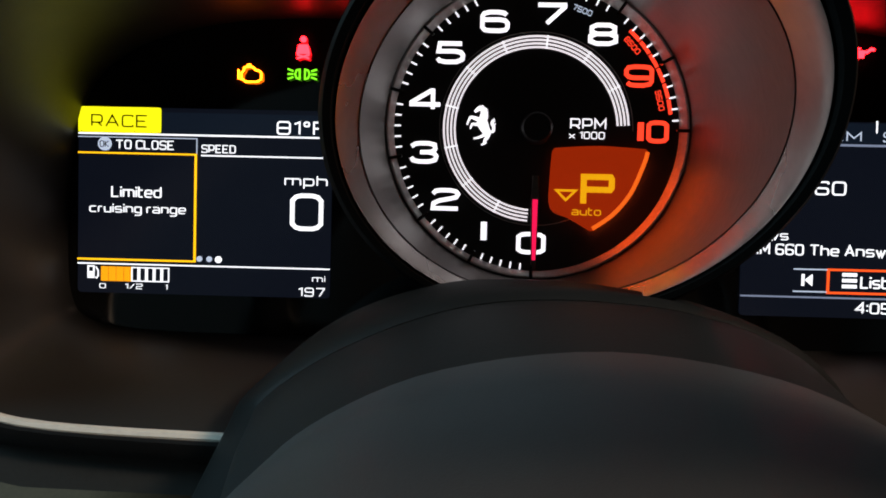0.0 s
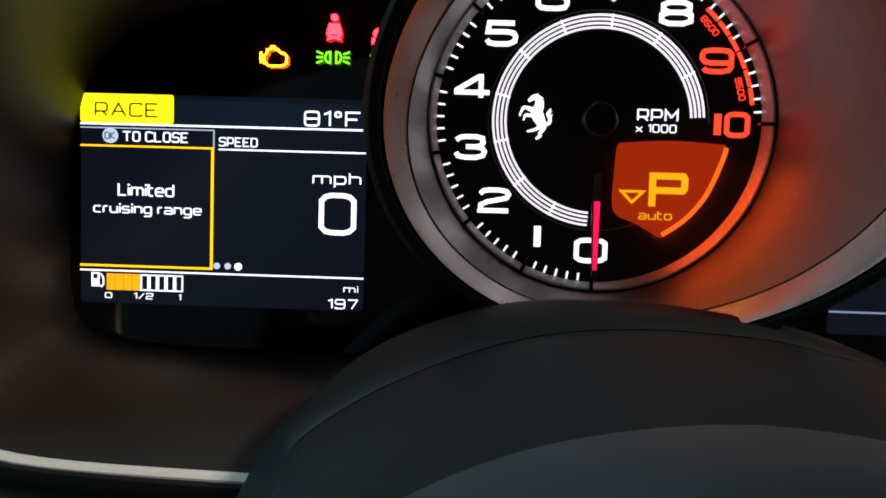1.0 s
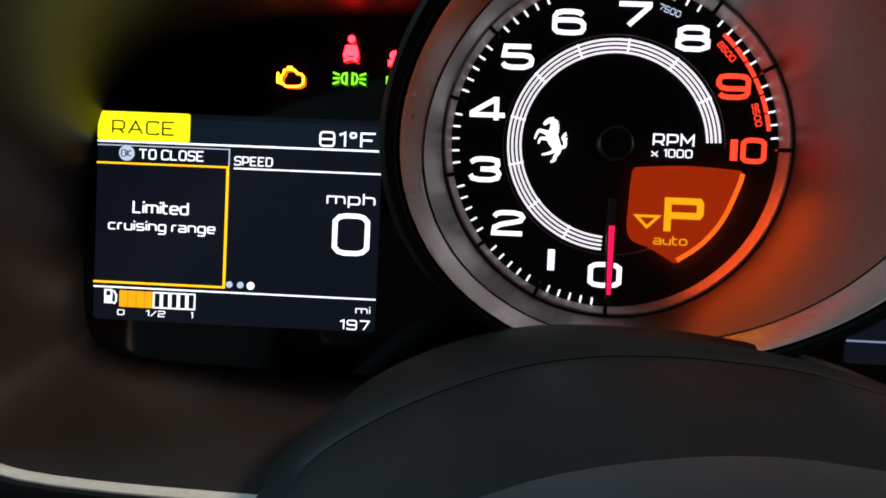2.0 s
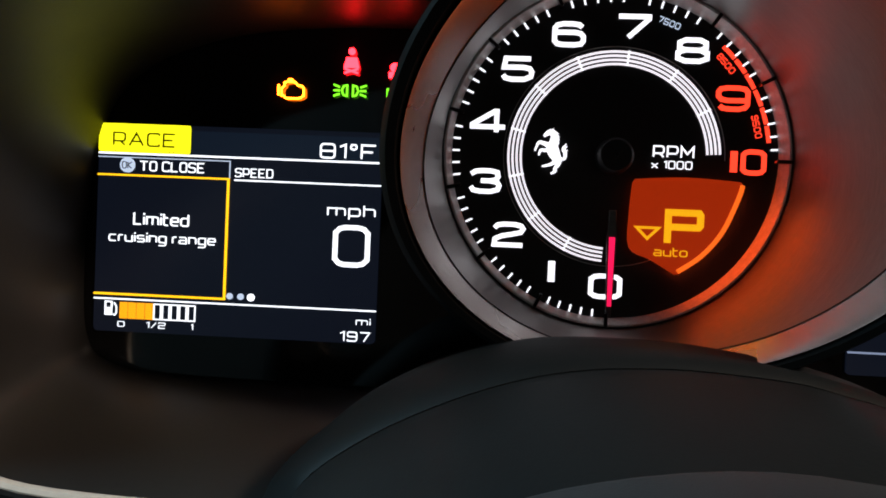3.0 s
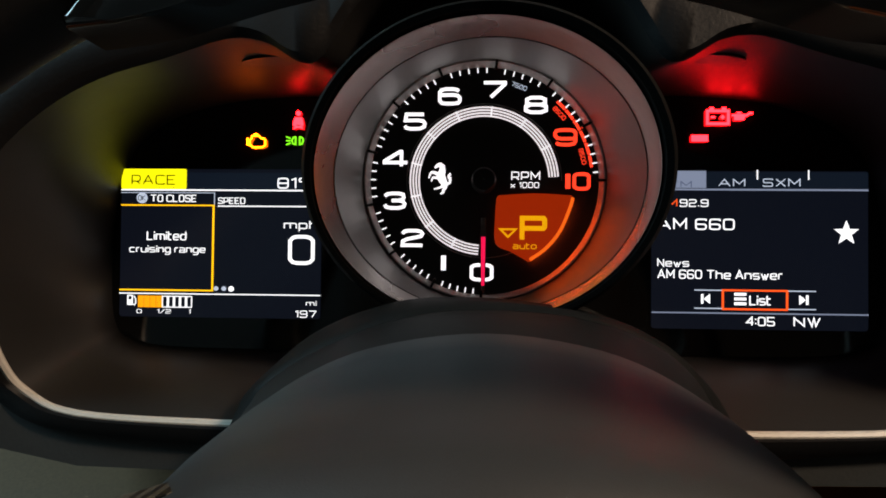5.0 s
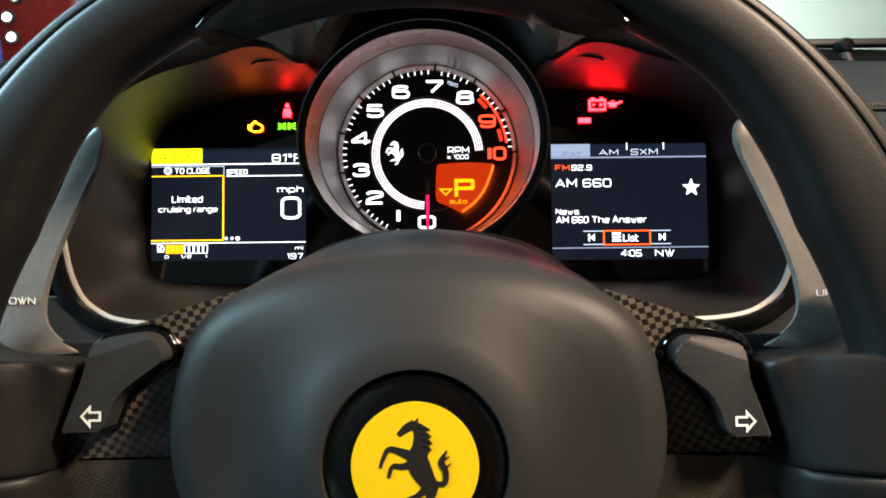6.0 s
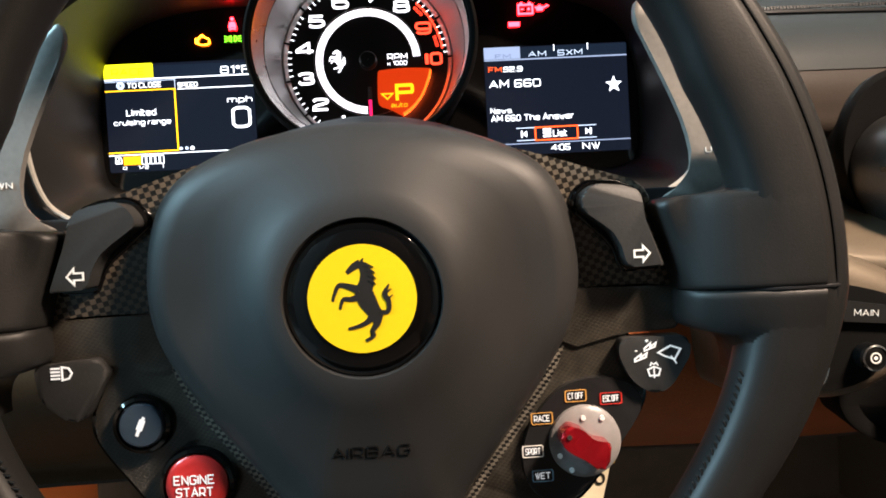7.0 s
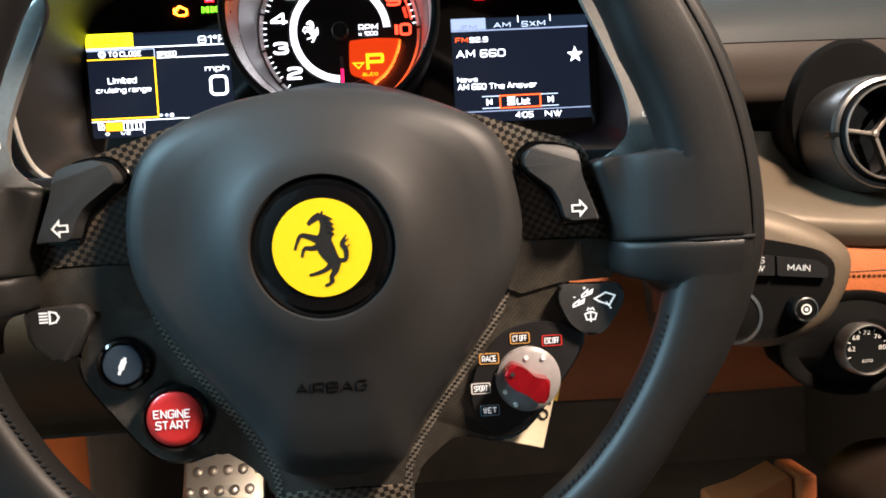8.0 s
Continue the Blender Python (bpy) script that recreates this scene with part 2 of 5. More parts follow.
def prism(pts, y0, y1, bevel=0.0, segments=2):
    """A plate with the outline pts (x, z) from the front y0 to the back y1, its front edge rounded."""
    bm = bmesh.new()
    front = [bm.verts.new((x, y0, z)) for x, z in pts]
    back = [bm.verts.new((x, y1, z)) for x, z in pts]
    f = bm.faces.new(front)
    bm.faces.new(back[::-1])
    n = len(pts)
    for i in range(n):
        bm.faces.new((front[i], front[(i + 1) % n], back[(i + 1) % n], back[i]))
    if bevel:
        bmesh.ops.bevel(bm, geom=list(f.edges), offset=bevel, segments=segments, profile=0.6, affect="EDGES", clamp_overlap=True)
    return bm


def round_poly(pts, r, n=4):
    """The polygon with its corners rounded by about r."""
    out, k = [], len(pts)
    for i in range(k):
        a, c, d = Vector(pts[i - 1]), Vector(pts[i]), Vector(pts[(i + 1) % k])
        u, v = (a - c), (d - c)
        q = min(r, u.length * 0.45, v.length * 0.45)
        s, e = c + u.normalized() * q, c + v.normalized() * q
        for m in range(n + 1):
            w = m / n
            pt = s * (1 - w) ** 2 + c * 2 * w * (1 - w) + e * w * w
            out.append((pt.x, pt.y))
    return out


def swoosh(path, widths, y, d=0.0003):
    """A flat curved stroke whose width changes along it."""
    c = curve_pts([(*q, w) for q, w in zip(path, widths)], 6, closed=False)
    left, right = [], []
    for i, (x, z, w) in enumerate(c):
        ax, az, _ = c[max(0, i - 1)]
        bx_, bz, _ = c[min(len(c) - 1, i + 1)]
        nrm = Vector((-(bz - az), bx_ - ax)).normalized() * w / 2
        left.append((x + nrm.x, z + nrm.y))
        right.append((x - nrm.x, z - nrm.y))
    return prism(left + right[::-1], y, y + d)


def inset_pts(pts, d):
    """The outline drawn in by about d towards its middle."""
    cx = sum(p[0] for p in pts) / len(pts)
    cz = sum(p[1] for p in pts) / len(pts)
    out = []
    for x, z in pts:
        r = math.hypot(x - cx, z - cz)
        k = max(0.0, 1 - d / r) if r else 1
        out.append((cx + (x - cx) * k, cz + (z - cz) * k))
    return out


def loft(rings, cap=True):
    bm = bmesh.new()
    rows = [[bm.verts.new(p) for p in ring] for ring in rings]
    n = len(rows[0])
    for a, b in zip(rows, rows[1:]):
        for i in range(n):
            bm.faces.new((a[i], a[(i + 1) % n], b[(i + 1) % n], b[i]))
    if cap:
        bm.faces.new(rows[0])
        bm.faces.new(rows[-1][::-1])
    return bm


def sheet(rows):
    """An open surface through rows of points."""
    bm = bmesh.new()
    vs = [[bm.verts.new(p) for p in r] for r in rows]
    for a, b in zip(vs, vs[1:]):
        for i in range(len(a) - 1):
            bm.faces.new((a[i], a[i + 1], b[i + 1], b[i]))
    return bm


def thick(bm, d):
    bmesh.ops.recalc_face_normals(bm, faces=bm.faces)
    bmesh.ops.solidify(bm, geom=list(bm.faces), thickness=d)
    return bm


def circle_pts(cx, cz, r, n=48, a0=0.0):
    return [(cx + r * math.cos(a0 + 2 * math.pi * i / n), cz + r * math.sin(a0 + 2 * math.pi * i / n)) for i in range(n)]


def revolve(cx, cz, profile, n=96, lean=0.0):
    """Rings (radius, y) round an axis along y; lean: how far z moves for each metre of y."""
    return loft([[(x, y, z + lean * y) for x, z in circle_pts(cx, cz, r, n)] for r, y in profile], cap=False)


def closed_revolve(cx, cz, profile, n=96, lean=0.0):
    return revolve(cx, cz, profile + profile[:1], n, lean)


def tube(path, r, n=8, closed=False):
    path = [Vector(p) for p in path]
    rings, k = [], len(path)
    for i, p in enumerate(path):
        a = path[i - 1] if (i or closed) else p
        b = path[(i + 1) % k] if (i < k - 1 or closed) else p
        d = (b - a).normalized()
        u = d.cross(Vector((0, 1, 0.02))).normalized()
        v = u.cross(d)
        rr = r(i / max(1, k - 1)) if callable(r) else r
        rings.append([p + rr * (math.cos(2 * math.pi * j / n) * u + math.sin(2 * math.pi * j / n) * v) for j in range(n)])
    if closed:
        rings.append(rings[0])
    return loft(rings, cap=not closed)


def box(x0, x1, y0, y1, z0, z1, bevel=0.0, seg=2):
    bm = bmesh.new()
    bmesh.ops.create_cube(bm, size=1)
    for v in bm.verts:
        v.co = ((x0 + x1) / 2 + v.co.x * (x1 - x0), (y0 + y1) / 2 + v.co.y * (y1 - y0), (z0 + z1) / 2 + v.co.z * (z1 - z0))
    if bevel:
        bmesh.ops.bevel(bm, geom=list(bm.edges), offset=bevel, segments=seg, profile=0.6, affect="EDGES", clamp_overlap=True)
    return bm


def rect(x0, x1, z0, z1, y, d=0.0003):
    return prism([(x0, z0), (x1, z0), (x1, z1), (x0, z1)], y, y + d)


def rrect_pts(x0, x1, z0, z1, r, n=5):
    out = []
    for cx, cz, a in ((x1 - r, z0 + r, -90), (x1 - r, z1 - r, 0), (x0 + r, z1 - r, 90), (x0 + r, z0 + r, 180)):
        for i in range(n + 1):
            t = radians(a + 90 * i / n)
            out.append((cx + r * math.cos(t), cz + r * math.sin(t)))
    return out


def frame_bm(outer, inner, y, d=0.0003):
    """A flat frame between two outlines with the same number of points."""
    bm = bmesh.new()
    rows = []
    for yy in (y, y + d):
        rows.append(([bm.verts.new((x, yy, z)) for x, z in outer], [bm.verts.new((x, yy, z)) for x, z in inner]))
    n = len(outer)
    for i in range(n):
        j = (i + 1) % n
        for o, q in rows:
            bm.faces.new((o[i], o[j], q[j], q[i]))
        bm.faces.new((rows[0][0][i], rows[0][0][j], rows[1][0][j], rows[1][0][i]))
        bm.faces.new((rows[0][1][i], rows[0][1][j], rows[1][1][j], rows[1][1][i]))
    return bm


def merge(*bms):
    out = bmesh.new()
    for b in bms:
        me = bpy.data.meshes.new("joined")
        b.to_mesh(me)
        b.free()
        out.from_mesh(me)
        bpy.data.meshes.remove(me)
    return out


def stroke(pts, w, y, d=0.0003, closed=False):
    """A flat line of width w through the points (x, z)."""
    n = len(pts)
    left, right = [], []
    for i, (x, z) in enumerate(pts):
        a = pts[i - 1] if (i or closed) else pts[i]
        b = pts[(i + 1) % n] if (i < n - 1 or closed) else pts[i]
        d1 = Vector((x - a[0], z - a[1]))
        d2 = Vector((b[0] - x, b[1] - z))
        d1 = d1.normalized() if d1.length > 1e-9 else d2.normalized()
        d2 = d2.normalized() if d2.length > 1e-9 else d1
        t = (d1 + d2)
        t = t.normalized() if t.length > 1e-6 else d1
        nrm = Vector((-t.y, t.x))
        k = w / 2 / max(0.35, nrm.dot(Vector((-d1.y, d1.x))))
        left.append((x + nrm.x * k, z + nrm.y * k))
        right.append((x - nrm.x * k, z - nrm.y * k))
    bm = bmesh.new()
    L = [[bm.verts.new((x, yy, z)) for x, z in left] for yy in (y, y + d)]
    R = [[bm.verts.new((x, yy, z)) for x, z in right] for yy in (y, y + d)]
    for i in range(n if closed else n - 1):
        j = (i + 1) % n
        bm.faces.new((L[0][i], L[0][j], R[0][j], R[0][i]))
        bm.faces.new((L[1][i], L[1][j], L[0][j], L[0][i]))
        bm.faces.new((R[0][i], R[0][j], R[1][j], R[1][i]))
    return bm


def lettering(words, x0, x1, z0, z1, y, material, parent, turn=0.0, name="lettering", bold=-0.012):
    """Words in the built-in font, stretched into the box, facing the driver."""
    data = bpy.data.curves.new(name, "FONT")
    data.body = words
    data.size = 1.0
    data.resolution_u = 3
    data.offset = bold
    tmp = bpy.data.objects.new(name, data)
    me = bpy.data.meshes.new_from_object(tmp)
    bpy.data.objects.remove(tmp)
    bpy.data.curves.remove(data)
    co = np.empty(len(me.vertices) * 3)
    me.vertices.foreach_get("co", co)
    co = co.reshape(-1, 3)
    lo, hi = co.min(0), co.max(0)
    u = (co[:, 0] - (lo[0] + hi[0]) / 2) / max(1e-6, hi[0] - lo[0]) * (x1 - x0)
    v = (co[:, 1] - (lo[1] + hi[1]) / 2) / max(1e-6, hi[1] - lo[1]) * (z1 - z0)
    c, s = math.cos(radians(turn)), math.sin(radians(turn))
    out = np.stack([(x0 + x1) / 2 + u * c - v * s, np.full(len(u), y), (z0 + z1) / 2 + u * s + v * c], 1)
    me.vertices.foreach_set("co", out.ravel())
    me.update()
    return mesh_part(name, me, material, parent)


# squared numerals of the dial, as strokes on a grid 2 wide and 4 high
NUMERALS = {
    "0": (((0, 0.6), (0, 3.4), (0.25, 3.85), (0.6, 4), (1.4, 4), (1.75, 3.85), (2, 3.4), (2, 0.6), (1.75, 0.15), (1.4, 0), (0.6, 0), (0.25, 0.15)), True),
    "1": (((1, 0), (1, 4)), False),
    "2": (((0, 3.2), (0.2, 3.8), (0.6, 4), (1.4, 4), (1.85, 3.75), (2, 3.2), (1.85, 2.5), (1.4, 2.2), (0.5, 1.7), (0.05, 1.1), (0, 0), (2, 0)), False),
    "3": (((0, 3.3), (0.3, 3.85), (0.7, 4), (1.4, 4), (1.85, 3.7), (1.9, 2.9), (1.75, 2.3), (1.3, 2.05), (0.7, 2.05), (1.4, 2.05), (1.85, 1.8), (2, 1.2), (1.9, 0.4), (1.4, 0), (0.6, 0), (0.15, 0.25), (0, 0.9)), False),
    "4": (((2.2, 1), (-0.1, 1), (-0.1, 1.4), (1.45, 4), (1.6, 4), (1.6, 0)), False),
    "5": (((1.9, 4), (0.15, 4), (0.05, 2.3), (1.4, 2.35), (1.85, 2.1), (2, 1.5), (1.95, 0.6), (1.5, 0.05), (0.6, 0), (0.15, 0.25), (0, 0.8)), False),
    "6": (((1.9, 3.4), (1.7, 3.85), (1.3, 4), (0.6, 4), (0.15, 3.7), (0, 3.1), (0, 0.7), (0.2, 0.15), (0.6, 0), (1.4, 0), (1.85, 0.2), (2, 0.8), (2, 1.6), (1.8, 2.2), (1.4, 2.4), (0.1, 2.35)), False),
    "7": (((0, 4), (2.1, 4), (2.1, 3.6), (0.7, 0)), False),
    "8": (((0.5, 2.1), (0.1, 2.5), (0.1, 3.5), (0.5, 4), (1.5, 4), (1.9, 3.5), (1.9, 2.5), (1.5, 2.1), (2, 1.6), (2, 0.5), (1.5, 0), (0.5, 0), (0, 0.5), (0, 1.6), (0.5, 2.1), (1.5, 2.1)), False),
    "9": (((0.1, 0.6), (0.3, 0.15), (0.7, 0), (1.4, 0), (1.85, 0.3), (2, 0.9), (2, 3.3), (1.8, 3.85), (1.4, 4), (0.6, 4), (0.15, 3.8), (0, 3.2), (0, 2.4), (0.2, 1.8), (0.6, 1.6), (1.9, 1.65)), False),
}


# wide squared letters of the displays: corners on a grid (across, up; 2 is the base line), r: rounded, z: closed
GLYPHS = dict(zip("ACDEFGIKLMNOPRSTWXB", (
    "02 38 62|14 54", "57 58r 08r 02r 52r 53", "02 08 58r 52r z", "58 08 02 52|05 45", "58 08 02|05 45", "57 58r 08r 02r 52r 55 35", "02 08", "02 08|58 05 52", "08 02 52", "02 08 34 68 62",
    "02 08 52 58", "08r 58r 52r 02r z", "02 08 58r 54r 04", "02 08 58r 54r 04|34 52", "57 58r 08r 05r 55r 52r 02r 03", "08 68|38 32", "08 22 38 42 68", "08 52|02 58", "02 08 58r 55 05 z|05 55 52r 02 z")))
GLYPHS.update(zip("acdeghimnoprstuwx", (
    "06 56r 52 02r 04r 54", "56r 06r 02r 52r", "58 52|56 06r 02r 52", "04 54 56r 06r 02r 52", "56 06r 02r 52|56 50r 00", "08 02|06 56r 52", "02 06|07 08", "02 06 86r 82|46 42", "02 06 56r 52",
    "06r 56r 52r 02r z", "00 06 56r 52r 02", "02 06r 36", "56 06r 04r 54r 52r 02", "08 02r 32|06 36", "06 02r 52 56", "06 22 35 42 66", "06 52|02 56")))
GLYPHS.update(zip("012456798UV/:.'", (
    "08r 58r 52r 02r z", "07 28 22", "07 08r 58r 55r 05r 02 52", "42 48 04 54", "58 08 05 55r 52r 02r 03", "57 58r 08r 02r 52r 55r 05", "08 58 22", "03 02r 52r 58r 08r 05r 55", "08r 58r 52r 02r z|05 55",
    "08 02r 52r 58", "08 32 68", "02 48", "03 04|06 07", "02 03", "06r 08r 28r 26r z")))


def squared(words, x0, x1, z0, z1, y, material, parent, turn=0.0, weight=0.78, name="lettering"):
    """Words in wide squared strokes that fill the box, facing the driver."""
    lines, at = [], 0.0
    for c in words:
        if c == " ":
            at += 3.0
            continue
        wide = 0
        for run in GLYPHS[c].split("|"):
            marks = run.split()
            closed = marks[-1] == "z"
            pts = [(at + int(m[0]), int(m[1]) - 2, m.endswith("r")) for m in marks if m != "z"]
            wide = max(wide, max(int(m[0]) for m in marks if m != "z"))
            lines.append((pts, closed))
        at += wide + 1.9
    at -= 1.9
    lo = min(p[1] for pts, _ in lines for p in pts)
    hi = max(p[1] for pts, _ in lines for p in pts)
    uz = (z1 - z0) / (hi - lo + weight)
    w = weight * uz
    ux = (x1 - x0 - w) / max(at, 0.1)
    c_, s_ = math.cos(radians(turn)), math.sin(radians(turn))
    mx, mz = (x0 + x1) / 2, (z0 + z1) / 2
    bms = []
    for k, (pts, closed) in enumerate(lines):
        real = [Vector((x0 + w / 2 + px * ux - mx, z0 + w / 2 + (pz - lo) * uz - mz)) for px, pz, _ in pts]
        out, n = [], len(real)
        for i, q in enumerate(real):
            if not pts[i][2] or (not closed and i in (0, n - 1)):
                out.append(q)
                continue
            a, b = real[i - 1] - q, real[(i + 1) % n] - q
            r = min(1.5 * uz, 0.48 * a.length, 0.48 * b.length)
            p, e = q + a.normalized() * r, q + b.normalized() * r
            out += [p * (1 - u) ** 2 + q * 2 * u * (1 - u) + e * u * u for u in (0, 0.25, 0.5, 0.75, 1)]
        bms.append(stroke([(mx + q.x * c_ - q.y * s_, mz + q.x * s_ + q.y * c_) for q in out], w, y - 0.00001 * k, closed=closed))
    return part(name, merge(*bms), material, parent)


def numeral(chars, cx, cz, h, y, weight=0.62, wide=1.5):
    s = h / (4 + weight)
    bms, k = [], len(chars)
    step = 2 * wide + 1.35
    widths = [0.9 if chars == "1" else 2.1 if c == "1" else step for c in chars]
    x = -sum(widths) / 2
    for c, w in zip(chars, widths):
        pts, closed = NUMERALS[c]
        bms.append(stroke([(cx + (x + w / 2 + (px - 1) * wide) * s, cz + (pz - 2) * s) for px, pz in pts], weight * s * (1.5 if c == "1" else 1.05), y, closed=closed))
        x += w
    return merge(*bms)


# ---- setting: showroom, cabin shell ----
def structure(name, bm, material, label, category):
    return tagged(part(name, bm, material, None), label, category, kind="structure")


structure("ground", box(-6, 6, -6, 7, -0.95, -0.90), CONCRETE, "pale grey polished showroom floor", "floor")
structure("wall_north", box(-6, 6, 6.0, 6.2, -0.9, 2.6), WALLPAINT, "pale cream showroom wall ahead of the car", "wall")
structure("wall_south", box(-6, 6, -6.2, -6.0, -0.9, 2.6), WALLPAINT, "pale cream showroom wall behind the car", "wall")
structure("wall_west", box(-6.2, -6, -6, 6, -0.9, 2.6), WALLPAINT, "pale cream showroom wall", "wall")
structure("wall_east", box(6, 6.2, -6, 6, -0.9, 2.6), WALLPAINT, "pale cream showroom wall", "wall")
structure("ceiling", box(-6, 6, -6, 6, 2.6, 2.7), WALLPAINT, "pale showroom ceiling above the car", "ceiling")
tube_light = thing("ceiling_tube_light", "long white fluorescent tube light on the showroom ceiling", "ceiling light", (1.9, 4.2, 2.54), "showroom tubes")
part("housing", box(-0.7, 0.7, -0.08, 0.08, 0.02, 0.06, 0.01), WALLPAINT, tube_light)
part("tube", box(-0.66, 0.66, -0.03, 0.03, -0.02, 0.019, 0.012), G_CEIL, tube_light, "glowing white tube")
for px, py in ((-1.9, 4.2), (0.0, 3.0), (-2.6, 1.2)):
    copy_thing(tube_light, pose(px, py, 2.54))

structure("red_wall_panel", box(-5.6, -3.15, 5.9, 5.996, 1.45, 2.58, 0.01), REDCAR, "glossy red panel high on the showroom wall", "wall panel")
for px, pz in ((-3.62, 2.05), (-3.66, 2.22), (-3.60, 2.40)):
    sl = thing("spot_light", "small round white spot light on the red wall panel", "spot light", (px, 5.86, pz), "wall spots")
    part("lamp_body", prism(circle_pts(0, 0, 0.06, 16), 0.0, 0.04), STEEL, sl)
    part("lens", prism(circle_pts(0, 0, 0.035, 16), -0.006, -0.0005), G_CEIL, sl, "glowing round lens")
structure("floor", box(-0.75, 0.75, -1.25, 0.75, -0.62, -0.58), CARPET, "black carpet on the cabin floor", "floor")
structure("firewall", box(-0.75, 0.75, 0.70, 0.75, -0.58, 0.02), CARPET, "black carpeted firewall behind the pedals", "wall")
structure("cabin_rear_wall", box(-0.75, 0.75, -1.25, -1.20, -0.58, 0.50), ROOFCLOTH, "dark lined rear wall of the cabin", "wall")
structure("cabin_roof", thick(sheet([[(x, y, z) for x in (-0.62, -0.2, 0.2, 0.62)] for y, z in ((-0.12, 0.52), (-0.4, 0.58), (-0.8, 0.58), (-1.24, 0.50))]), 0.02), ROOFCLOTH, "dark cloth lining of the cabin roof", "roof")
structure("door_sill_wall", box(0.70, 0.75, -1.20, 0.70, -0.58, 0.05), ROOFCLOTH, "dark lined far side of the cabin", "wall")
screen_glass = structure("windscreen", thick(sheet([[(x, y, z) for x in (-0.66, -0.3, 0.0, 0.3, 0.66)] for y, z in ((0.72, 0.125), (0.45, 0.30), (0.15, 0.44), (-0.12, 0.53))]), 0.005), GLASS, "raked clear windscreen", "windscreen")
screen_glass.visible_shadow = False
for side in (-1, 1):
    structure("roof_pillar", tube([(side * 0.68, 0.72, 0.10), (side * 0.665, 0.4, 0.32), (side * 0.645, 0.1, 0.47), (side * 0.63, -0.15, 0.54)], 0.03, 10), ROOFCLOTH, "dark lined windscreen pillar", "pillar")

# parked red car and a blue flag, far off through the glass
far_car = thing("red_car", "glossy red car parked in the showroom", "car", (-1.9, 3.6, -0.9))
prof = curve_pts([(-2.0, 0.25), (-2.05, 0.55), (-1.6, 0.85), (-0.8, 1.0), (-0.3, 1.28), (0.5, 1.30), (1.2, 1.0), (1.95, 0.9), (2.05, 0.55), (2.0, 0.25)], 4)
smooth_shade(part("body", prism(prof, -0.85, 0.85, 0.15, 3), REDCAR, far_car))
for wx in (-1.3, 1.3):
    for wy in (-0.88, 0.70):
        part("wheel", prism(circle_pts(wx, 0.32, 0.32, 24), wy, wy + 0.18, 0.03), SMOOTH, far_car)
flag = thing("blue_flag", "dark blue cloth flag hanging in the showroom", "flag", (-0.965, 1.0, 0.42))
part("cloth", thick(sheet([[(0.11 * u + 0.025 * v, 0.015 * math.sin(5 * u), -0.15 * v) for u in (0, .25, .5, .75, 1)] for v in (0, 0.5, 1)]), 0.004), BLUECLOTH, flag)
part("pole", tube([(0, 0, 0.03), (0, 0, -1.30)], 0.006), STEEL, flag)
part("foot", box(-0.12, 0.12, -0.12, 0.12, -1.32, -1.295, 0.006), STEEL, flag)

# ---- dashboard ----
def band(name, xs, profile, material, label, category="dashboard", n=4):
    """A panel with the section profile (y, z), running along x; xs gives x and how far the section shifts forward there."""
    pr = curve_pts(profile, n, closed=False)
    ob = structure(name, thick(sheet([[(x, y + s, z) for y, z in pr] for x, s in curve_pts(xs, 4, closed=False)]), 0.006), material, label, category)
    return smooth_shade(ob, 50)


XS = [(-0.68, 0.02), (-0.3, 0.01), (0.0, 0.02), (0.3, 0.0), (0.68, 0.03)]
band("dash_top", XS, [(0.335, 0.160), (0.29, 0.138), (0.22, 0.098), (0.16, 0.066)], GREYDASH, "grey leather dashboard top below the windscreen")
band("dash_upper", XS, [(0.157, 0.063), (0.122, 0.050), (0.096, 0.033), (0.082, 0.014), (0.078, -0.002)], GREYDASH, "grey leather upper dashboard face")
# low part of the same rounded face; brown stands for the warm light
band("dash_middle", XS, [(0.078, -0.003), (0.077, -0.016), (0.080, -0.034), (0.088, -0.052), (0.130, -0.062)], DASHWARM, "lower part of the leather dashboard face, its warm light put into brown")
band("dash_gap", XS, [(0.138, -0.060), (0.165, -0.066), (0.165, -0.10), (0.08, -0.127)], COWLSKIN, "black recess across the dashboard")
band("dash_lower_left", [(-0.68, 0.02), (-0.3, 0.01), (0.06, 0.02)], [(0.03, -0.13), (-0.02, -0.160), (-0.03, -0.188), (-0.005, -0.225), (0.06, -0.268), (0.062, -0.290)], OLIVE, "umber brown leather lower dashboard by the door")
band("dash_lower", [(0.062, 0.02), (0.3, 0.0), (0.68, 0.03)], [(-0.012, -0.128), (-0.036, -0.160), (-0.045, -0.205), (-0.02, -0.25), (0.06, -0.29)], TAN, "tan leather lower dashboard")
band("dash_underside", XS, [(0.06, -0.292), (0.2, -0.31), (0.45, -0.30), (0.68, -0.28)], CARPET, "black underside of the dashboard")

band("windscreen_base", XS, [(0.72, 0.10), (0.50, 0.165), (0.372, 0.182), (0.338, 0.162)], COWLSKIN, "black matt panel at the base of the windscreen", "panel")
# seam with twin stitches along the dash top
seam = structure("dash_seam", tube([(x, 0.158 + s, 0.066) for x, s in curve_pts(XS, 6, closed=False)], 0.0022, 6), SMOOTH, "black seam along the grey dashboard", "seam")
stitches = []
for i in range(150):
    x = 0.2 + i * 0.003
    for dy, dz in ((-0.006, -0.001), (0.007, 0.003)):
        stitches.append(box(x, x + 0.0019, 0.155 + dy, 0.1565 + dy, 0.0665 + dz, 0.0685 + dz))
tagged(part("dash_stitching", merge(*stitches), SMOOTH, None), "black twin stitching along the dashboard seam", "stitching", kind="stuff")

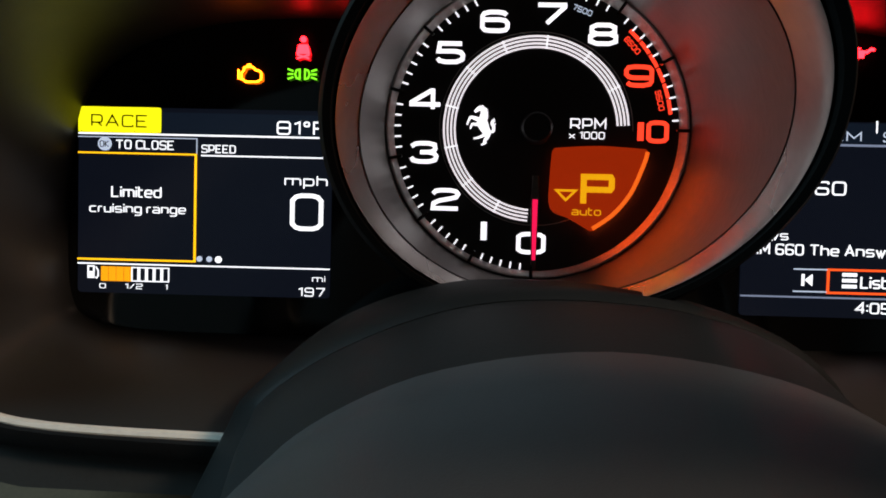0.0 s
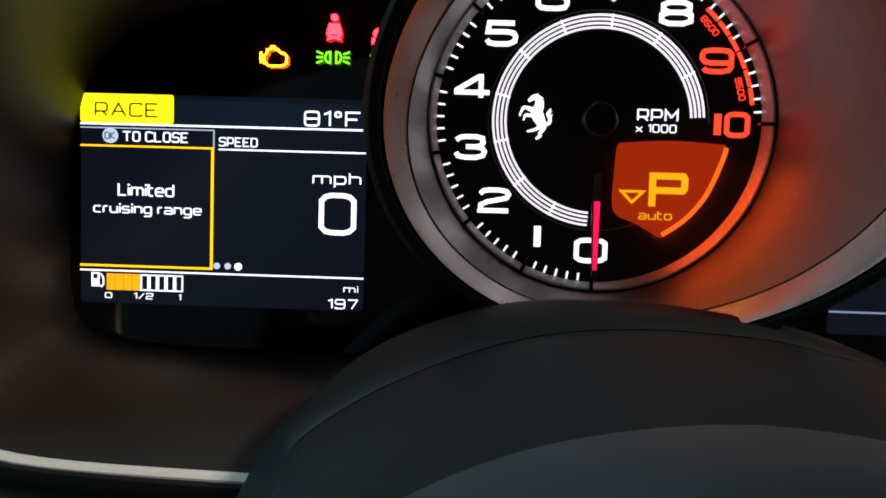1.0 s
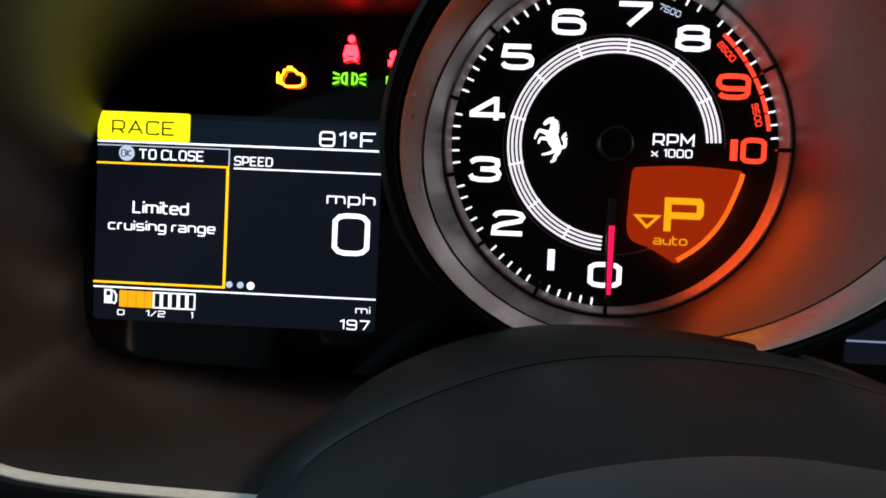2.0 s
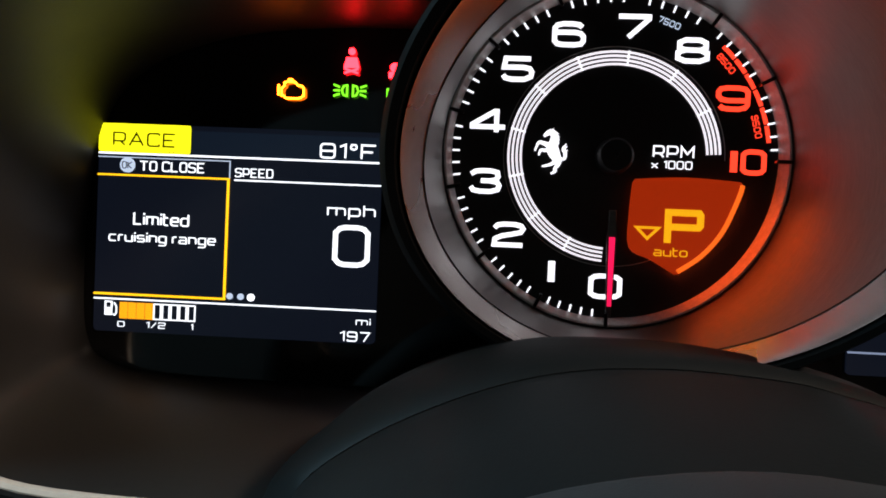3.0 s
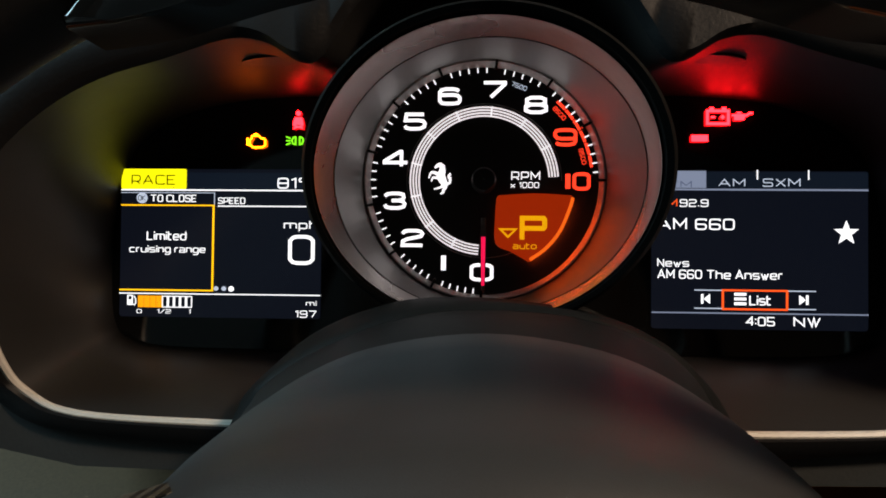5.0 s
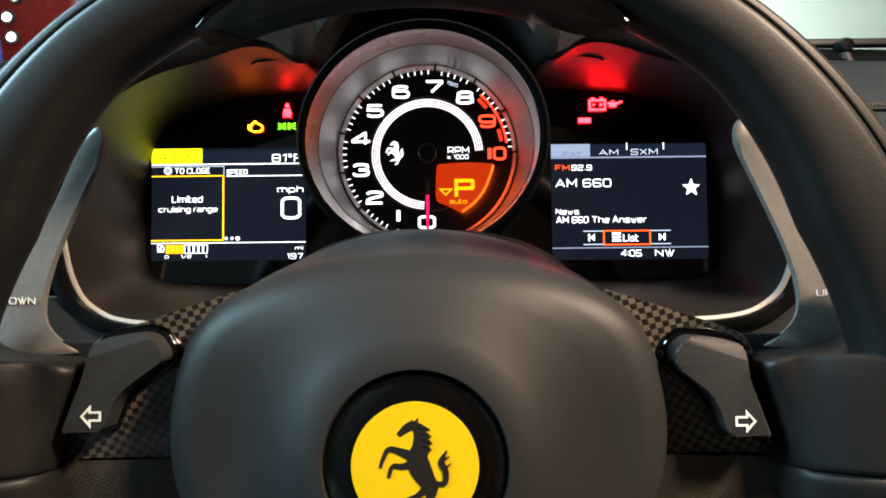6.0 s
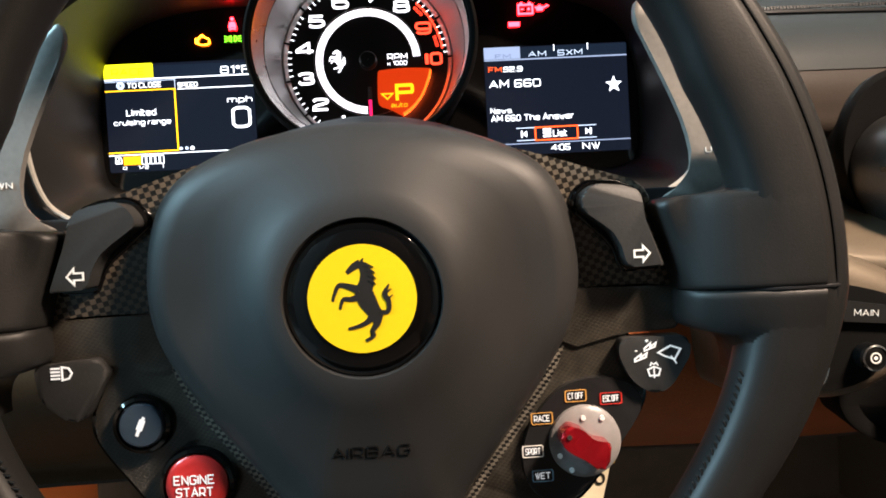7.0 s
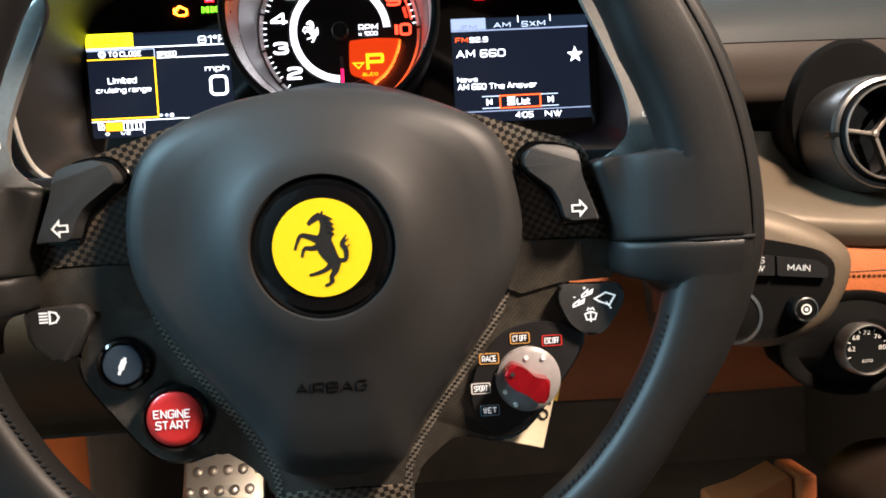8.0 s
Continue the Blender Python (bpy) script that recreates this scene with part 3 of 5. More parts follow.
# wiper post and wiper at the base of the windscreen
wiper = thing("windscreen_wiper", "black wiper arm with a round pivot below the windscreen", "wiper", (0.446, 0.352, 0.136))
smooth_shade(part("pivot", revolve(0, 0, [(0.0005, -0.012), (0.007, -0.009), (0.010, 0.0), (0.008, 0.008), (0.0005, 0.010)], 20), COWLSKIN, wiper)).location = (0, 0, 0.042)
part("stem", tube([(0.0, 0, 0.036), (0.006, 0.002, 0.018), (0.014, 0.003, -0.004)], lambda u: 0.006 + 0.006 * u, 10), SMOOTH, wiper)
part("arm", box(-0.06, 0.2, 0.008, 0.022, 0.046, 0.054, 0.002), SMOOTH, wiper)
part("blade", box(-0.1, 0.2, 0.10, 0.112, 0.040, 0.060, 0.003), SMOOTH, wiper)

# ---- binnacle ----
binnacle = thing("instrument_binnacle", "black instrument binnacle with arched leather hood", "instrument panel")
ARCH_R = [(0.0, 0.072), (0.026, 0.068), (0.046, 0.054), (0.058, 0.036), (0.066, 0.0335), (0.078, 0.0405), (0.092, 0.042), (0.115, 0.035), (0.138, 0.028), (0.158, 0.017), (0.176, 0.000), (0.190, -0.024), (0.196, -0.054), (0.1955, -0.0765), (0.188, -0.0899), (0.166, -0.0984), (0.1076, -0.1010), (0.0533, -0.1010)]
BACK_R = [(0.0, 0.062), (0.026, 0.059), (0.046, 0.052), (0.058, 0.046), (0.066, 0.0445), (0.080, 0.0440), (0.095, 0.0437), (0.118, 0.0420), (0.140, 0.0375), (0.160, 0.0290), (0.174, 0.0140), (0.181, -0.015), (0.182, -0.050), (0.180, -0.066), (0.174, -0.073), (0.155, -0.077), (0.10, -0.078), (0.05, -0.078)]
fr = curve_pts(ARCH_R, 4, closed=False)
bk = curve_pts(BACK_R, 4, closed=False)
front_loop = fr + [(-x, z) for x, z in fr[:0:-1]]
back_loop = bk + [(-x, z) for x, z in bk[:0:-1]]


def ring_at(u, grow=0.0):
    """The inner surface between the mouth (u 0, y -0.10) and the glass (u 1, y 0.0)."""
    out = []
    for (ax, az), (bx, bz) in zip(front_loop, back_loop):
        x, z = ax + (bx - ax) * u, az + (bz - az) * u
        out.append((x, z))
    return out


# the mouth's lower half lies further forward than the arch
def mouth_y(z):
    return -0.100 + 0.045 * min(1.0, max(0.0, (0.0 - z) / 0.09))


def wall_ring(u):
    out = []
    for (x, z), (fx, fz) in zip(ring_at(math.sin(u * math.pi / 2)), front_loop):
        out.append((x, mouth_y(fz) * (1 - u) + 0.006 * u, z))
    return out


inner = loft([wall_ring(u) for u in (0, 0.15, 0.3, 0.45, 0.6, 0.75, 0.9, 1.0)], cap=False)
smooth_shade(part("inner_wall", inner, WALLSKIN, binnacle, "satin black inner wall tinted by the lit icons"), 60)
def plate_with_hole(pts, hole, y0, y1):
    """A plate with the outline pts and one hole."""
    bm = bmesh.new()
    loops = [[bm.verts.new((x, y0, z)) for x, z in loop] for loop in (pts, hole)]
    edges = [bm.edges.new((loop[i - 1], loop[i])) for loop in loops for i in range(len(loop))]
    bmesh.ops.triangle_fill(bm, use_beauty=True, use_dissolve=False, edges=edges)
    made = bmesh.ops.extrude_face_region(bm, geom=list(bm.faces))
    for g in made["geom"]:
        if isinstance(g, bmesh.types.BMVert):
            g.co.y = y1
    return bm


part("cover", plate_with_hole(back_loop, circle_pts(-0.0012, 0.0043, 0.0610, 64), 0.0015, 0.006), GLOSS, binnacle, "gloss black cover round the screens")


def grown(k, dz, y, drop=0.0):
    out = []
    for x, z in front_loop:
        n = Vector((x * 0.55, z + 0.03)).normalized() if abs(x) > 1e-4 else Vector((0, 1))
        up = max(0.0, min(1.0, (z + 0.06) / 0.06))
        crown = 0.092 * math.sqrt(max(0.0, 1 - (x / 0.205) ** 2)) - 0.010
        fill = max(0.0, min(1.0, (k - 0.008) / 0.008)) * max(0.0, crown - z - n.y * k) * up
        out.append((x + n.x * k, y, z + n.y * k + dz * up + fill))
    return out


hood = loft([wall_ring(0.0)[:] , [(x, mouth_y(fz) - 0.004, z) for (x, y, z), (fx, fz) in zip(grown(0.0035, 0.0, 0), front_loop)],
             [(x, mouth_y(fz) - 0.002, z) for (x, y, z), (fx, fz) in zip(grown(0.012, 0.003, 0), front_loop)],
             [(x, mouth_y(fz) + 0.02, z) for (x, y, z), (fx, fz) in zip(grown(0.022, 0.007, 0), front_loop)],
             [(x, 0.03, z) for (x, y, z), (fx, fz) in zip(grown(0.026, 0.012, 0), front_loop)],
             [(x, 0.10, z) for (x, y, z), (fx, fz) in zip(grown(0.016, 0.006, 0), front_loop)]], cap=False)
smooth_shade(part("hood", hood, HOODSKIN, binnacle, "black leather hood"), 60)
for s in (-1, 1):
    lens = [(s * 0.0835 + 0.0135 * math.cos(a), -0.070 + 0.0062 * math.sin(a) + s * 0.0016 * math.cos(a)) for a in (2 * math.pi * i / 24 for i in range(24))]
    ob = part("slot", loft([[(x, y, 0.0420 - s * 0.03 * (x - s * 0.0835)) for x, y in lens], [(x, y, 0.0440) for x, y in lens]]), DIAL, binnacle, "thin black slot under the hood")
    lo = [(s * x, mouth_y(z) - 0.0012, z) for x, z in [(0.1915, -0.030), (0.1965, -0.055), (0.1960, -0.0770), (0.1885, -0.0908), (0.1665, -0.0994), (0.1076, -0.1020), (0.0533, -0.1020)]]
    smooth_shade(part("piping", tube(curve_pts(lo, 6, closed=False), 0.0018, 8), TRIM, binnacle, "thin cream piping along the lower edge"))
    ob = part("cowl", thick(sheet([[(s * x, y, z) for x, y, z in row] for row in (
        ((0.222, -0.064, -0.085), (0.214, -0.054, -0.112), (0.17, -0.050, -0.122), (0.05, -0.050, -0.124)),
        ((0.2045, -0.060, -0.085), (0.198, -0.0565, -0.096), (0.167, -0.0535, -0.1035), (0.05, -0.0535, -0.1055)))]), 0.004), GREYDASH, binnacle, "grey leather cowl below the piping")
    smooth_shade(ob)

# ---- left screen ----
scr = thing("trip_display", "lit colour display with speed, message and fuel bar", "display")
X0, X1, Z0, Z1 = -0.1775, -0.0795, -0.0630, 0.0085
YS = 0.0
YT = -0.0004
part("panel", prism(rrect_pts(X0, X1, Z0, Z1, 0.0015), YS, YS + 0.0012), G_SCREEN, scr, "blue-black lit panel")
part("header", rect(-0.145, X1, -0.0012, 0.0068, -0.0002, 0.0001), G_BAR, scr)
part("mode_box", prism(rrect_pts(X0, -0.1455, -0.0012, 0.0085, 0.0008), -0.0004, 0.0), G_YELLOW, scr, "bright yellow mode box")
squared("RACE", -0.1725, -0.1505, 0.0008, 0.0056, -0.0006, G_BLACK, scr)
part("line", rect(X0, X1, -0.0020, -0.0014, YT), G_WHITE, scr)
part("line", stroke([(-0.1315, -0.0088), (-0.1315, -0.0030), (-0.1775, -0.0030)], 0.0003, YT), G_SOFT, scr)
part("line", rect(-0.1298, X1, -0.0096, -0.0091, YT), G_WHITE, scr)
part("message_frame", merge(rect(X0, -0.1318, -0.0094, -0.0088, -0.0005), rect(-0.1322, -0.1314, -0.0504, -0.0088, -0.0006), rect(X0, -0.1318, -0.0504, -0.0497, -0.0005)), G_FRAME, scr, "amber frame of the message")
squared("81'F", -0.1008, -0.0815, -0.0008, 0.0044, YT, G_WHITE, scr)
part("ok_disc", prism(circle_pts(-0.1672, -0.0056, 0.0026, 24), -0.0005, 0), G_SOFT, scr)
squared("OK", -0.1690, -0.1654, -0.0069, -0.0044, -0.0007, G_BLACK, scr)
squared("TO CLOSE", -0.1630, -0.1402, -0.0075, -0.0040, YT, G_WHITE, scr)
squared("SPEED", -0.1297, -0.1165, -0.0083, -0.0052, YT, G_WHITE, scr)
squared("Limited", -0.1645, -0.1450, -0.0260, -0.0216, YT, G_WHITE, scr)
squared("cruising range", -0.1730, -0.1355, -0.0330, -0.0284, YT, G_WHITE, scr)
squared("mph", -0.0975, -0.0810, -0.0213, -0.0160, YT, G_WHITE, scr)
part("speed_figure", numeral("0", -0.0888, -0.0301, 0.0142, YT, 0.5, 1.75), G_WHITE, scr)
for x in (-0.1300, -0.1262):
    part("dot", prism(circle_pts(x, -0.0490, 0.0011, 16), -0.0004, 0), G_SOFT, scr)
part("dot", prism(circle_pts(-0.1226, -0.0491, 0.0013, 16), -0.0004, 0), G_WHITE, scr)
part("line", rect(X0, X1, -0.0520, -0.0515, YT), G_WHITE, scr)
for i in range(9):
    x = -0.1683 + i * 0.00298
    if i < 4:
        part("fuel_bar", rect(x + 0.0001, x + 0.0028, -0.0584, -0.0528, YT), G_ORANGE, scr, "orange fuel bar")
    else:
        part("fuel_bar", frame_bm([(x, -0.0584), (x + 0.0028, -0.0584), (x + 0.0028, -0.0528), (x, -0.0528)],
                                  [(x + 0.0004, -0.0580), (x + 0.0024, -0.0580), (x + 0.0024, -0.0532), (x + 0.0004, -0.0532)], YT), G_WHITE, scr, "empty white fuel bar")
part("pump_icon", merge(rect(-0.1735, -0.1709, -0.0574, -0.0548, YT), stroke([(-0.1733, -0.0550), (-0.1733, -0.0528), (-0.1711, -0.0528), (-0.1711, -0.0550)], 0.0005, YT), stroke([(-0.1706, -0.0570), (-0.1700, -0.0574), (-0.1694, -0.0566), (-0.1694, -0.0545), (-0.1703, -0.0530)], 0.0004, YT)), G_WHITE, scr)
squared("0", -0.1688, -0.1664, -0.0613, -0.0594, YT, G_WHITE, scr)
squared("1/2", -0.1588, -0.1520, -0.0613, -0.0592, YT, G_WHITE, scr)
squared("1", -0.1430, -0.1423, -0.0613, -0.0592, YT, G_WHITE, scr)
squared("mi", -0.0862, -0.0812, -0.0567, -0.0542, YT, G_WHITE, scr)
squared("197", -0.0915, -0.0812, -0.0624, -0.0590, YT, G_WHITE, scr)

# ---- right screen ----
scr2 = thing("radio_display", "lit colour display with radio station list and clock", "display")
X0, X1, Z0, Z1 = 0.0765, 0.1745, -0.0650, 0.0085
part("panel", prism(rrect_pts(X0, X1, Z0, Z1, 0.0015), YS, YS + 0.0012), G_SCREEN, scr2, "blue-black lit panel")
part("header", rect(X0, X1, 0.0005, 0.0080, -0.0002, 0.0001), G_BAR, scr2)
part("tab", rect(X0, 0.1012, 0.0005, 0.0085, YT), G_TAB, scr2, "pale blue selected tab")
squared("FM", 0.0840, 0.0945, 0.0006, 0.0036, -0.0006, G_TABINK, scr2)
squared("AM", 0.1068, 0.1190, 0.0012, 0.0048, YT, G_SOFT, scr2)
squared("SXM", 0.1270, 0.1440, 0.0012, 0.0050, YT, G_SOFT, scr2)
for x in (0.1243, 0.1475):
    part("tab_mark", rect(x, x + 0.0005, 0.0045, 0.0090, YT), G_WHITE, scr2)
part("line", rect(X0, X1, -0.0006, 0.0002, YT), G_TAB, scr2)
squared("FM", 0.0790, 0.0880, -0.0083, -0.0048, YT, G_ORED, scr2)
squared("92.9", 0.0892, 0.1022, -0.0083, -0.0048, YT, G_WHITE, scr2)
squared("AM 660", 0.0790, 0.1142, -0.0190, -0.0138, YT, G_WHITE, scr2)
squared("News", 0.0790, 0.0935, -0.0362, -0.0326, YT, G_WHITE, scr2)
squared("AM 660 The Answer", 0.0790, 0.1360, -0.0418, -0.0376, YT, G_WHITE, scr2)
star = []
for i in range(10):
    r = 0.0058 if i % 2 == 0 else 0.0024
    star.append((0.1647 + r * math.sin(i * math.pi / 5), -0.0200 + r * math.cos(i * math.pi / 5)))
part("star_icon", prism(star, YT, 0), G_WHITE, scr2)
part("list_frame", frame_bm([(0.1085, -0.0560), (0.1385, -0.0560), (0.1385, -0.0465), (0.1085, -0.0465)],
                            [(0.1094, -0.0552), (0.1376, -0.0552), (0.1376, -0.0473), (0.1094, -0.0473)], YT), G_ORED, scr2, "orange-red selection frame")
for i in range(3):
    part("list_icon", rect(0.1142, 0.1196, -0.0537 + i * 0.0022, -0.0524 + i * 0.0022, YT), G_WHITE, scr2)
squared("List", 0.1210, 0.1308, -0.0537, -0.0490, YT, G_WHITE, scr2)
for s, x in ((1, 0.1005), (-1, 0.1462)):
    part("skip_icon", merge(prism([(x - s * 0.0002, -0.0510), (x + s * 0.0026, -0.0488), (x + s * 0.0026, -0.0532)], YT, 0), rect(x - 0.0014 if s > 0 else x + 0.0004, x - 0.0004 if s > 0 else x + 0.0014, -0.0532, -0.0488, YT)), G_WHITE, scr2)
for z in (-0.0472, -0.0556):
    part("line", rect(0.096, 0.1085, z, z + 0.0005, YT), G_SOFT, scr2)
    part("line", rect(0.1385, 0.151, z, z + 0.0005, YT), G_SOFT, scr2)
part("line", rect(X0, X1, -0.0578, -0.0572, YT), G_TAB, scr2)
squared("4:05", 0.1195, 0.1325, -0.0632, -0.0590, YT, G_WHITE, scr2)
squared("NW", 0.1410, 0.1530, -0.0632, -0.0590, YT, G_WHITE, scr2)


# ---- warning lamps behind the cover ----
def lamp(name, bm, material, label):
    t = thing(name, label, "warning lamp", group="warning lamps")
    part("symbol", bm, material, t)
    return t


W = 0.0006
eng = [(-0.1150, 0.0196), (-0.1150, 0.0225), (-0.1140, 0.0235), (-0.1140, 0.0248), (-0.1122, 0.0252), (-0.1100, 0.0250), (-0.1090, 0.0236), (-0.1076, 0.0236), (-0.1068, 0.0226), (-0.1068, 0.0198), (-0.1078, 0.0190), (-0.1090, 0.0186), (-0.1135, 0.0186), (-0.1142, 0.0196)]
eng = [(-0.1112 + (x + 0.1112) * 0.92, 0.0220 + (z - 0.0220) * 0.86) for x, z in eng]
lamp("engine_lamp", merge(stroke(eng, 0.00048, YT, closed=True), stroke([(-0.1158, 0.0200), (-0.1158, 0.0236)], 0.0006, YT), rect(-0.1126, -0.1110, 0.0250, 0.0257, YT)), G_AMBER, "amber engine outline warning lamp, lit")
lamp("seat_belt_lamp", merge(prism(circle_pts(-0.0912, 0.0355, 0.0012, 12), YT, 0), prism([(-0.0930, 0.0335), (-0.0894, 0.0335), (-0.0885, 0.0300), (-0.0939, 0.0300)], YT, 0),
                              stroke([(-0.0936, 0.0297), (-0.0888, 0.0282)], W * 1.2, YT), stroke([(-0.0888, 0.0297), (-0.0936, 0.0282)], W * 1.2, YT)), G_RED, "red seat belt warning lamp, lit")
gl = []
for s in (-1, 1):
    c = -0.0914
    gl.append(stroke([(c + s * 0.0010, 0.0205), (c + s * 0.0010, 0.0241), (c + s * 0.0022, 0.0238), (c + s * 0.0028, 0.0223), (c + s * 0.0022, 0.0208)], 0.0006, YT, closed=True))
    for k in (-1, 0, 1):
        gl.append(stroke([(c + s * 0.0034, 0.0223 + k * 0.0011), (c + s * 0.0056, 0.0223 + k * 0.0019)], 0.0006, YT))
lamp("side_light_lamp", merge(*gl), G_GREEN, "green side light indicator, lit")
lamp("brake_lamp", merge(prism(circle_pts(-0.0765, 0.0305, 0.0016, 14), YT, 0), prism([(-0.0785, 0.0290), (-0.0745, 0.0290), (-0.0745, 0.0270), (-0.0785, 0.0270)], YT, 0)), G_RED, "small red warning lamp beside the dial, lit")
lamp("fog_lamp", rect(-0.0790, -0.0755, 0.0205, 0.0235, YT), G_GREEN, "small green indicator beside the dial, lit")
bx = 0.1065
lamp("battery_lamp", merge(stroke([(bx - 0.0048, 0.0305), (bx + 0.0048, 0.0305), (bx + 0.0048, 0.0365), (bx - 0.0048, 0.0365)], 0.0012, YT, closed=True), rect(bx - 0.0038, bx - 0.0018, 0.0370, 0.0382, YT), rect(bx + 0.0018, bx + 0.0038, 0.0370, 0.0382, YT),
                           rect(bx - 0.0032, bx - 0.0012, 0.0332, 0.0340, YT), rect(bx + 0.0012, bx + 0.0032, 0.0332, 0.0340, YT), rect(bx + 0.0018, bx + 0.0026, 0.0326, 0.0346, YT)), G_RED, "red battery warning lamp, lit")
lamp("oil_lamp", merge(prism([(0.1140, 0.0322), (0.1185, 0.0322), (0.1192, 0.0350), (0.1140, 0.0350)], YT, 0), stroke([(0.1192, 0.0340), (0.1212, 0.0356), (0.1224, 0.0352)], 0.0010, YT), rect(0.1128, 0.1140, 0.0340, 0.0349, YT), rect(0.1152, 0.1172, 0.0353, 0.0360, YT)), G_RED, "red oil can warning lamp, lit")
t = lamp("park_brake_lamp", rect(0.0944, 0.1020, 0.0222, 0.0252, YT, 0.0002), G_RED, "small red park brake lamp, lit")

# ---- rev counter ----
tach = thing("rev_counter", "large round rev counter in a deep aluminium tube", "rev counter")
CX, CZ, YD = -0.0043, 0.0022, -0.0120
# the tube's mouth is cut aslant: its top reaches further towards the driver
RX, RZ, RY, SLANT, YAW = -0.0036, -0.0097, -0.0937, -0.76, -0.20


def mouth_ring(r, back, n=128, bevel=False):
    """A ring parallel to the mouth; bevel: it narrows inwards, most at the bottom and on the left."""
    out, r0 = [], r
    for i in range(n):
        a = 2 * math.pi * i / n
        if back > 0 and bevel:
            r = r0 - back * math.tan(radians(6.5 - 5 * math.cos(a) - 3.5 * math.sin(a)))
        x = RX + r * math.cos(a) / math.sqrt(1 + YAW * YAW)
        z = RZ + r * math.sin(a) / math.sqrt(1 + SLANT * SLANT)
        out.append((x, RY + SLANT * (z - RZ) + YAW * (x - RX) + back, z))
    return out


def foot_ring(r, y, n=128):
    return [(x, y, z) for x, z in circle_pts(CX, CZ, r, n)]


def mix_ring(a, b, u):
    return [tuple(p + (q - p) * u for p, q in zip(v, w)) for v, w in zip(a, b)]


# the dial sits this much deeper and larger than its drawing
SEAT = Vector((-0.042, -0.262, -0.0245))
DEEPER = Matrix.Translation(SEAT) @ Matrix.Scale(1.06, 4) @ Matrix.Translation(-SEAT)
foot, mouth = [tuple(DEEPER @ Vector(p)) for p in foot_ring(0.0540, -0.0150)], mouth_ring(0.0611, 0.0182, bevel=True)
smooth_shade(part("tube_wall", loft([foot, mix_ring(foot, mouth, 0.3), mix_ring(foot, mouth, 0.65), mouth], cap=False), ALU, tach, "brushed aluminium inner wall"), 60)
smooth_shade(part("dial_ring", closed_revolve(CX, CZ, [(0.0512, -0.0120), (0.0521, -0.0155), (0.0528, -0.0172), (0.0534, -0.0174), (0.0537, -0.0166), (0.0538, -0.0100), (0.0512, -0.0100)], 128), RINGALU, tach, "grey ring round the dial"), 40)
smooth_shade(part("bright_ring", loft([mouth_ring(0.0614, 0.0180, bevel=True), mouth_ring(0.0614, 0.0105, bevel=True), mouth_ring(0.0614, 0.005, bevel=True), mouth_ring(0.0614, -0.0002), mouth_ring(0.0616, -0.0010), mouth_ring(0.0619, 0.0), mouth_ring(0.0619, 0.008)], cap=False), RINGSILVER, tach, "satin silver front ring"), 40)
back_o = foot_ring(0.0680, 0.0140)
lip = mouth_ring(0.0672, 0.006)
smooth_shade(part("outer_ring", loft([mouth_ring(0.0619, 0.004), mouth_ring(0.0628, -0.0030), mouth_ring(0.0650, -0.0034), mouth_ring(0.0668, 0.0), lip, mix_ring(lip, back_o, 0.5), back_o], cap=False), PODBLACK, tach, "black outer shroud"), 40)
tube_parts = set(tach.children)
part("face", prism(circle_pts(CX, CZ, 0.0516, 96), YD, YD + 0.004), DIAL, tach, "matt black dial face")
YF = YD - 0.0004


def polar(deg, r):
    return (CX + r * math.cos(radians(deg)), CZ + r * math.sin(radians(deg)))


def arc(a0, a1, r, n=40):
    return [polar(a0 + (a1 - a0) * i / n, r) for i in range(n + 1)]


def radial(deg, r0, r1, w, y=YF):
    return stroke([polar(deg, r0), polar(deg, r1)], w, y)


ANGLES = [-90.9, -115.6, -140.8, -167.0, -193.6, -220.3, -247.6, -275.8, -304.0, -331.6, -360.2]


def angle(v):
    k = min(9, int(v))
    return ANGLES[k] + (ANGLES[k + 1] - ANGLES[k]) * (v - k)


for k in range(11):
    a = ANGLES[k]
    x, z = polar(a, 0.0412 if k < 10 else 0.0418)
    part("numeral", numeral(str(k), x, z, 0.0080, YF, 0.86, 2.75 if k < 10 else 1.95), G_DRED if k > 8 else G_DIALW, tach)
    d = Vector((math.cos(radians(a)), 0, math.sin(radians(a))))
    nub = box(-0.0024, 0.0024, -0.0016, 0.0016, -0.0006, 0.0006, 0.0003, 1)
    nub.transform(Matrix.Translation((CX + d.x * 0.0512, YD - 0.0045, CZ + d.z * 0.0512)) @ Matrix.Rotation(-radians(a), 4, "Y"))
    part("nub", nub, GLOSS, tach)
    if k < 10:
        for j in range(1, 6):
            part("tick", radial(angle(k + j / 6), 0.0487, 0.0510, 0.00052), G_DIALW, tach)
for r in (0.02925, 0.03055, 0.03185, 0.03315):
    part("scale_line", stroke(arc(angle(0) - 3, angle(10) + 3.5, r, 90), 0.00066, YF), G_RING, tach, "thin white scale line")
for k in range(1, 10):
    part("ring_mark", radial(ANGLES[k], 0.0288, 0.0336, 0.0005, YF - 0.0003), G_DIALW, tach)
part("ring_border", stroke(arc(-60, -360, 0.0347, 90), 0.0002, YF), RINGALU, tach)
for i in range(6):
    v = 8.3 + i * 0.243
    part("red_mark", stroke(arc(angle(v), angle(v + 0.22), 0.0483, 6), 0.0012, YF), G_DRED, tach)
for txt, v, m in (("7500", 7.5, G_SOFT), ("8500", 8.5, G_DRED), ("9500", 9.5, G_DRED)):
    x, z = polar(angle(v), 0.0453)
    squared(txt, x - 0.0036, x + 0.0036, z - 0.0010, z + 0.0010, YF, m, tach, turn=angle(v) + 270)
